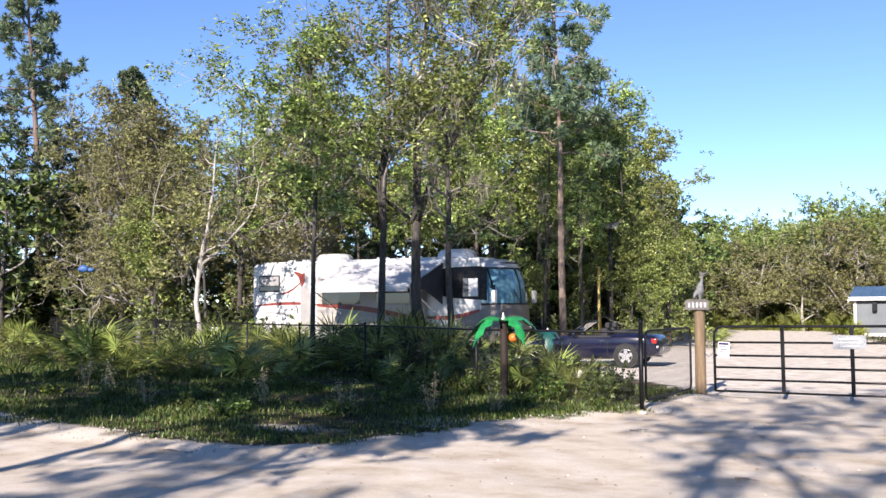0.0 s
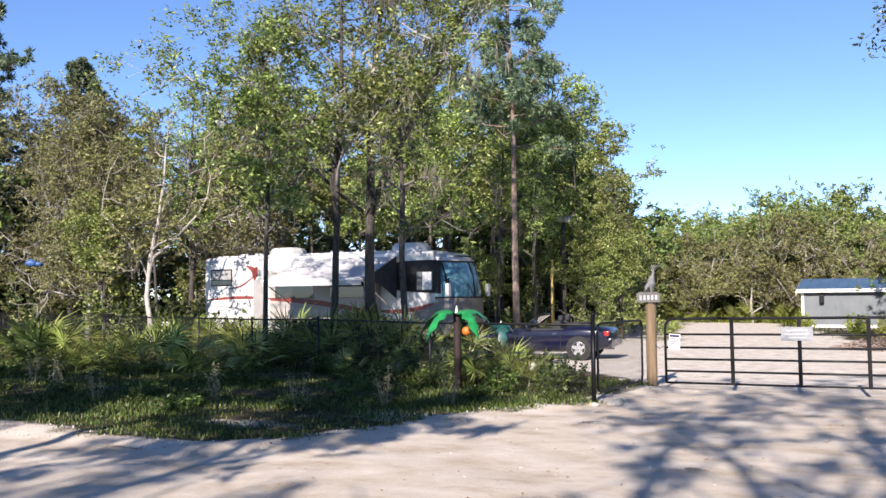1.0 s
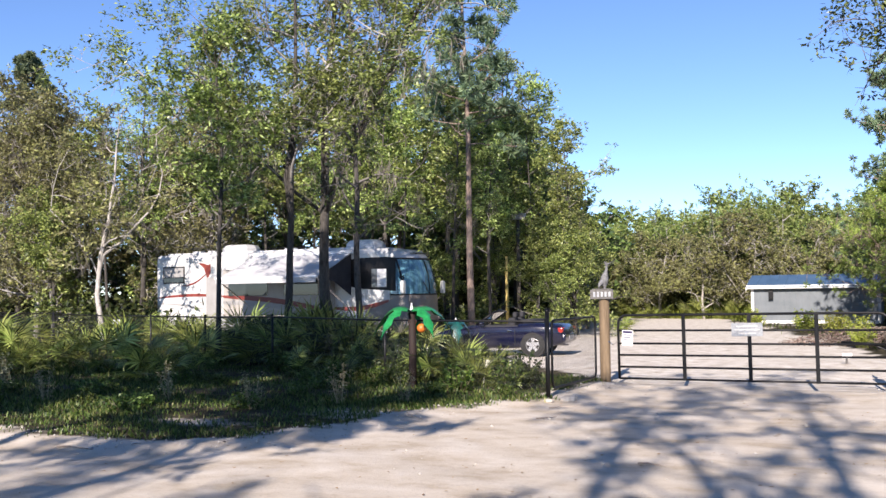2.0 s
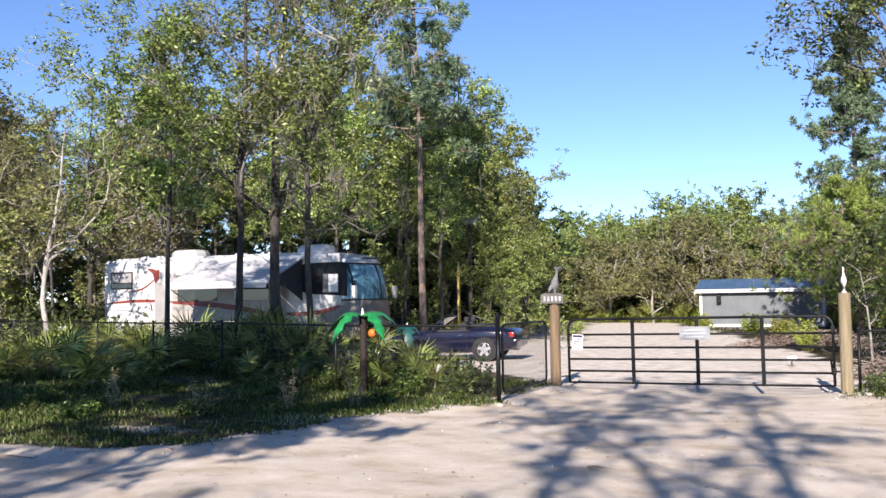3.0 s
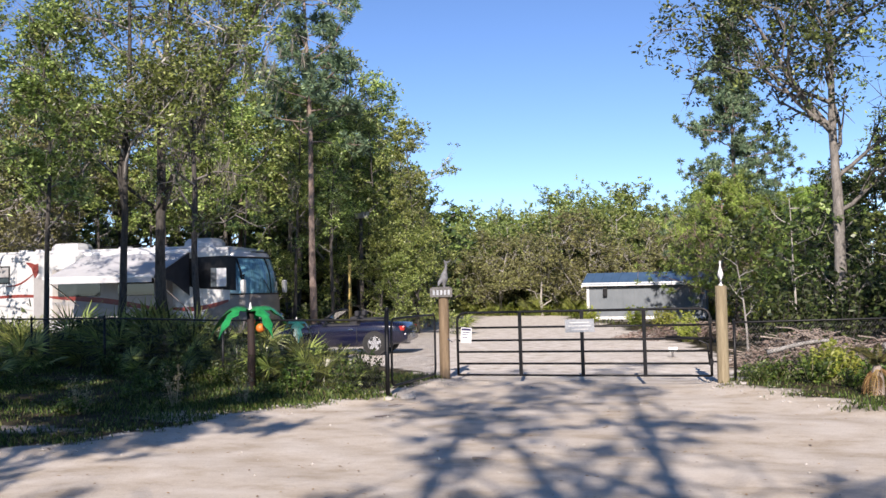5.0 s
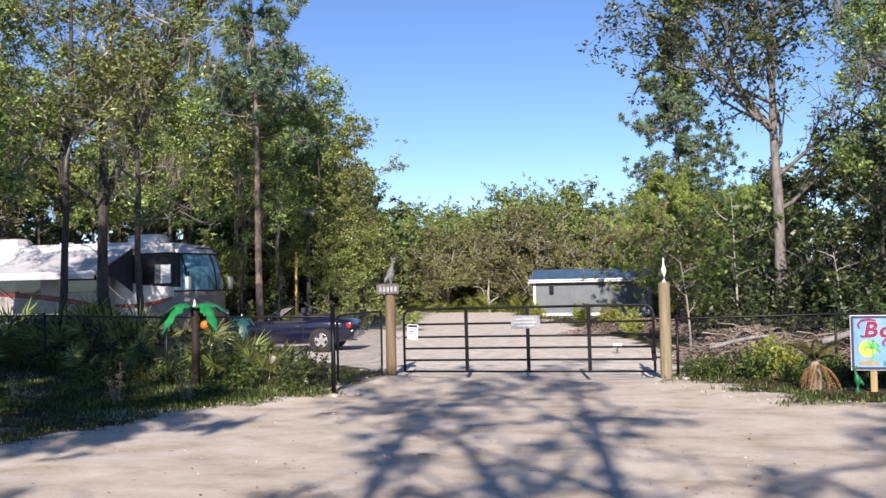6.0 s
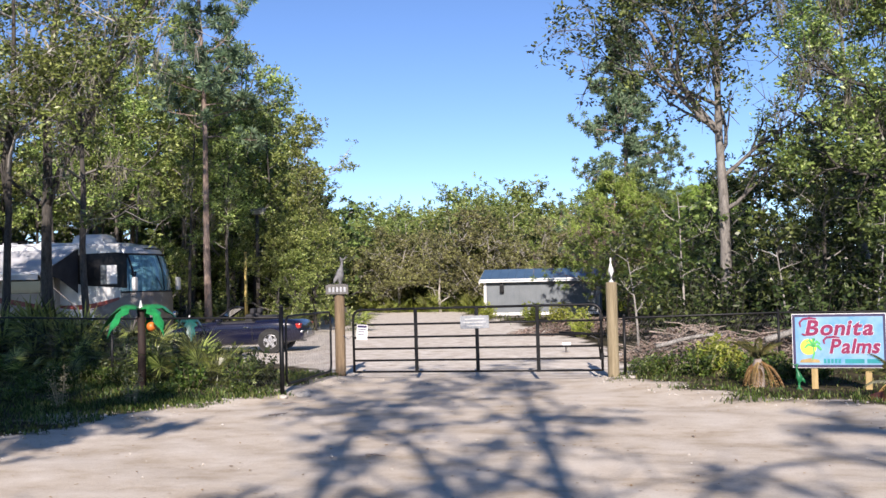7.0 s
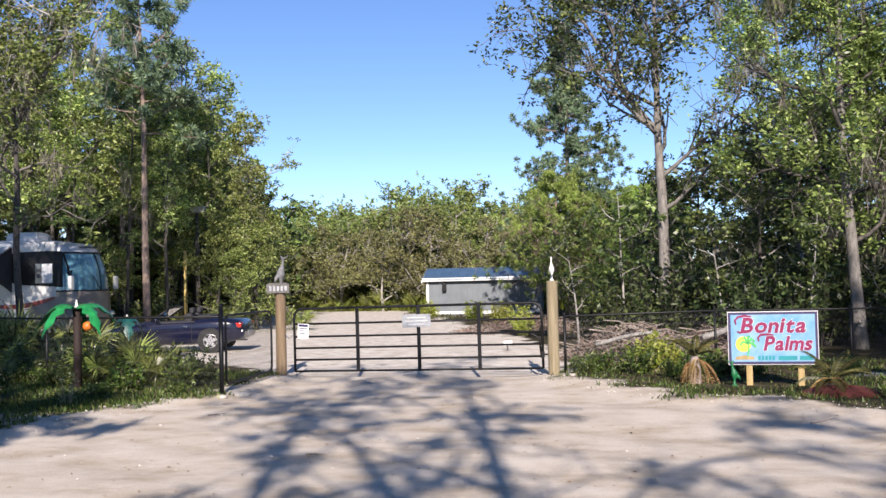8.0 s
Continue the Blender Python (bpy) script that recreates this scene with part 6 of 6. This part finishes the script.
# ---- small things by the sign and the brush pile ----
def brush_pile(label, x, y, rx, ry, h, n, seed):
    rg = random.Random(seed)
    ob = thing("brush_pile", label, "brush pile", at(x, y))
    sh = Shape()
    for k in range(n):
        a, d = rg.uniform(0, 6.28), rg.uniform(0, 1) ** 0.6
        c = Vector((rx * d * math.cos(a), ry * d * math.sin(a), h * (1 - d * d) * rg.uniform(0.1, 1.0)))
        t = rg.uniform(0, 6.28)
        v = Vector((math.cos(t), math.sin(t), rg.uniform(-0.35, 0.55))) * rg.uniform(0.12, 0.5)
        w = Vector((rg.uniform(-0.06, 0.06), rg.uniform(-0.06, 0.06), rg.uniform(-0.03, 0.08)))
        p0, p2 = c - v, c + v
        p0.z, p2.z = max(0.0, p0.z), max(0.01, p2.z)
        r0 = rg.choice((0.006, 0.008, 0.012, 0.02))
        sh.tube([p0, c + w, p2], [r0, r0 * 0.8, r0 * 0.4], 4, cap=False)
    tagged(part("tangle", sh, "brush", ob), kind="stuff")
    rg2 = np.random.default_rng(seed)
    ang, dd = rg2.uniform(0, 6.28, n * 5), rg2.uniform(0, 1, n * 5) ** 0.6
    c = np.stack([rx * dd * np.cos(ang), ry * dd * np.sin(ang), h * (1 - dd * dd) * rg2.uniform(0.1, 1.0, n * 5) + 0.03], -1)
    tagged(part("dry_leaves", bulk_mesh("dry_leaves", leaf_quads(rg2, c, 0.11, 0.05), 4, "dry_leaf"), "dry_leaf", ob), kind="stuff")


brush_pile("tangled heap of cut brown brush behind the gate post", 6.3, 4.0, 1.6, 0.9, 0.75, 420, 1)
brush_pile("low heap of dry branches below the oak", 8.0, 5.0, 1.3, 0.8, 0.6, 300, 2)
brush_pile("reddish dry brush heap near the shed", 2.6, 15.0, 2.6, 1.2, 0.55, 320, 3)
for x, y, a, ln, r in ((5.6, 2.6, -4, 1.3, 0.045), (7.7, 4.2, 14, 1.6, 0.07), (8.4, 4.4, 28, 1.2, 0.06)):
    rg = np.random.default_rng(int(x * 10))
    pts = bent(rg, (0, 0, r), (1, 0, 0.12), ln, 6, 0.06)
    lg = thing("log", "pale cut log lying on the brush", "log", pose(x, y, zg(x, y) + 0.36, 0, 0, a))
    part("wood", Shape().tube(pts, [r * (1 - 0.3 * i / 6) for i in range(7)], 8), "pale_bark", lg, smooth=True)

dp = thing("cycad", "small palm with a skirt of dead orange fronds", "plant", at(7.4, -1.55))
part("stump", Shape().tube([(0, 0, -0.05), (0, 0, 0.25), (0, 0, 0.42)], [0.10, 0.09, 0.06], 8), "brush", dp)


def feather(length, pairs, leaf, droop, slim=0.5):
    s = Shape()
    pts = [(length * t, 0, length * (0.35 * t - droop * t * t)) for t in [i / 8 for i in range(9)]]
    s.tube(pts, [0.009 * (1 - 0.8 * i / 8) for i in range(9)], 3, cap=False)
    for k in range(pairs):
        t = 0.15 + 0.85 * k / pairs
        b = (length * t, 0, length * (0.35 * t - droop * t * t))
        l_ = leaf * math.sin(math.pi * (0.15 + 0.8 * t))
        for sg in (-1, 1):
            s.add([b, (b[0] + l_ * (0.22 + 0.16 * slim), sg * l_ * 0.5, b[2] + 0.01), (b[0] + l_ * 0.55, sg * l_, b[2] - 0.05), (b[0] + l_ * (0.22 - 0.14 * slim), sg * l_ * 0.5, b[2] - 0.012)], [(0, 1, 2, 3)])
    return s


fe_dead = feather(0.38, 16, 0.09, 1.9).mesh("dead_frond", M["dead_frond"])
fe_green = feather(0.58, 20, 0.10, 0.5, 0.35).mesh("frond", M["cycad_leaf"])
for k in range(16):
    part("dead_frond", fe_dead, "dead_frond", dp, "drooping dry orange frond", m=pose(rp.uniform(-0.03, 0.03), rp.uniform(-0.03, 0.03), 0.38 - 0.006 * k, rp.uniform(-20, 20), rp.uniform(-5, 38), k * 137.5 + rp.uniform(-25, 25)) @ Matrix.Scale(rp.uniform(0.6, 1.1), 4))
for k in range(9):
    part("frond", fe_green, "weed", dp, m=pose(0, 0, 0.42, 0, rp.uniform(-62, -10), k * 40 + rp.uniform(-16, 16)) @ Matrix.Scale(rp.uniform(0.6, 1.05), 4))
bed = thing("mulch_bed", "mound of dark red mulch around a young palm", "mulch bed", at(9.3, -3.05))
sh = Shape()
rg = random.Random(4)
rings = []
for f, z in ((1.0, -0.03), (0.8, 0.05), (0.5, 0.10), (0.2, 0.13), (0.03, 0.13)):
    rings.append([(0.62 * f * math.cos(2 * math.pi * i / 20) * rg.uniform(0.9, 1.1), 0.5 * f * math.sin(2 * math.pi * i / 20) * rg.uniform(0.9, 1.1), z + rg.uniform(-0.012, 0.012)) for i in range(20)])
part("mound", sh.loft(rings), "mulch", bed)
yp = thing("young_palm", "young feather palm planted in red mulch", "plant", at(9.2, -2.95, 0, 0.1))
part("stump", Shape().tube([(0, 0, -0.05), (0, 0, 0.12)], [0.06, 0.04], 8), "brush", yp)
for k in range(12):
    part("frond", fe_green, "weed", yp, m=pose(0, 0, 0.10, 0, rp.uniform(-60, 5), k * 137.5))
for k in range(5):
    part("dead_frond", fe_dead, "dead_frond", yp, m=pose(0, 0, 0.10, 0, rp.uniform(-30, 20), k * 73))
bird_statue("glossy dark green metal heron beside the sign stake", 7.97, -1.86, zg(8, -1.9), 0.62, "dark_green_metal", 200)
for i, (x, y, s) in enumerate([(0.35, -3.35, 0.06), (0.5, -2.9, 0.10), (0.42, -2.5, 0.06), (-0.35, -3.9, 0.05), (5.4, -0.35, 0.05), (-0.7, -4.6, 0.04)]):
    ob = part("stone", Shape().ball((0, 0, s * 0.2), (s * 1.5, s, s * 0.55), 10, 0.14, random.Random(i)), "rock", smooth=False, m=at(x, y, i * 50))
    tagged(ob, "pale lump of limestone at the edge of the sand", "stone", "stones along the drive")
for x, y, hh, tp in ((-17.2, 4.0, 0.98, "plate_grey"), (3.2, 6.6, 0.16, "white_trim")):
    sg_ = thing("small_sign", "small white sign board on a low stake", "sign", at(x, y, 30))
    part("stake", Shape().box(-0.02, 0.02, -0.02, 0.02, -0.1, hh, 0.004), "grey_wood", sg_)
    part("board", Shape().box(-0.11, 0.11, -0.035, -0.02, hh - 0.04, hh + 0.08, 0.004), tp, sg_)
pole = thing("light_pole", "tall wooden yard pole carrying a box lamp", "pole", at(-11.4, 20.0))
part("pole", Shape().tube([(0, 0, -0.3), (0, 0, 4.9)], [0.09, 0.07], 10), "bark", pole, smooth=True)
part("lamp_box", Shape().box(-0.22, 0.35, -0.15, 0.10, 4.72, 4.98, 0.04), "rv_grey", pole)
post2 = thing("yellow_pole", "sunlit yellow timber pole under the trees", "pole", at(-11.75, 19.6))
part("pole", Shape().tube([(0, 0, -0.3), (0, 0, 3.2)], [0.075, 0.065], 10), "sunlit_timber", post2, smooth=True)
trp = thing("tarp_bundle", "blue tarpaulin bundle hung among the scrub", "tarp", pose(-30.58, 8.91, 3.33, 0, 0, 40))
part("sheet", Shape().ball((-0.12, 0, 0.03), (0.22, 0.10, 0.15), 12, 0.25, random.Random(2)).ball((0.16, 0.02, -0.03), (0.20, 0.09, 0.09), 12, 0.25, random.Random(5)), "blue_tarp", trp, smooth=True)
part("rope", Shape().tube([(-0.5, 0, 0.1), (-0.9, 0.1, 0.8), (-1.2, 0.2, 1.6)], 0.01, 5).tube([(0.5, 0, 0.1), (0.9, 0.1, 0.8), (1.2, 0.2, 1.6)], 0.01, 5), "wire", trp)


def litter(n, seed):
    rg = np.random.default_rng(seed)
    c = np.stack([rg.uniform(-8, 10, n), rg.uniform(-14, 0, n), np.zeros(n)], -1)
    c[:, 2] = ground_height(c[:, 0], c[:, 1]) + 0.012
    q = leaf_quads(rg, c, 0.06, 0.028).reshape(-1, 4, 3)
    q[:, :, 2] = c[:, None, 2] + (q[:, :, 2] - c[:, None, 2]) * 0.15
    tagged(new("leaf_litter", bulk_mesh("leaf_litter", q.reshape(-1, 3), 4, "dead_frond")), "scattered dry brown leaves on the sand", "leaves", kind="stuff")


litter(900, 7)


def clods(n, seed):
    """Crumbs of pale sand and limestone along the edges of the track."""
    rg = np.random.default_rng(seed)
    x, y = rg.uniform(-9, 10, n * 12), rg.uniform(-10, 1.5, n * 12)
    d = inside_distance(x, y, SAND)
    ok = (np.abs(d - 0.05) < 0.45) | ((rg.uniform(size=len(x)) < 0.02) & (d > 0))
    x, y = x[ok][:n], y[ok][:n]
    z = ground_height(x, y)
    r = 0.006 + 0.022 * rg.uniform(size=len(x)) ** 3
    base = np.array([(1, 0, 0), (-1, 0, 0), (0, 1, 0), (0, -1, 0), (0, 0, 0.8), (0, 0, -0.4)])
    tri = np.array([(0, 2, 4), (2, 1, 4), (1, 3, 4), (3, 0, 4), (2, 0, 5), (1, 2, 5), (3, 1, 5), (0, 3, 5)])
    jit = base[None] * (1 + 0.35 * rg.uniform(-1, 1, (len(x), 6, 3))) * r[:, None, None]
    v = jit + np.stack([x, y, z + r * 0.2], -1)[:, None]
    tagged(new("sand_clods", bulk_mesh("sand_clods", v[:, tri].reshape(-1, 3), 3, "rock")), "pale crumbs of limestone and sand beside the track", "gravel", kind="stuff")


clods(1600, 17)
for i, (x, y, a, ln) in enumerate([(-3.0, -9.75, 10, 1.1), (1.0, -5.2, 60, 0.4), (3.4, -8.0, 20, 0.3), (6.6, -6.2, 110, 0.35), (-1.2, -8.9, 150, 0.5), (8.6, -5.4, 30, 0.45), (0.6, -3.9, 12, 0.5), (-6.0, -9.6, 75, 0.4)]):
    rg = np.random.default_rng(900 + i)
    st_ = thing("fallen_stick", "thin crooked stick lying on the sand", "stick", at(x, y, a), "fallen sticks")
    part("stick", Shape().tube(bent(rg, (0, 0, 0.012), (1, 0, 0.0), ln, 6, 0.10), [0.011 - 0.0012 * k for k in range(7)], 5), "brush", st_)
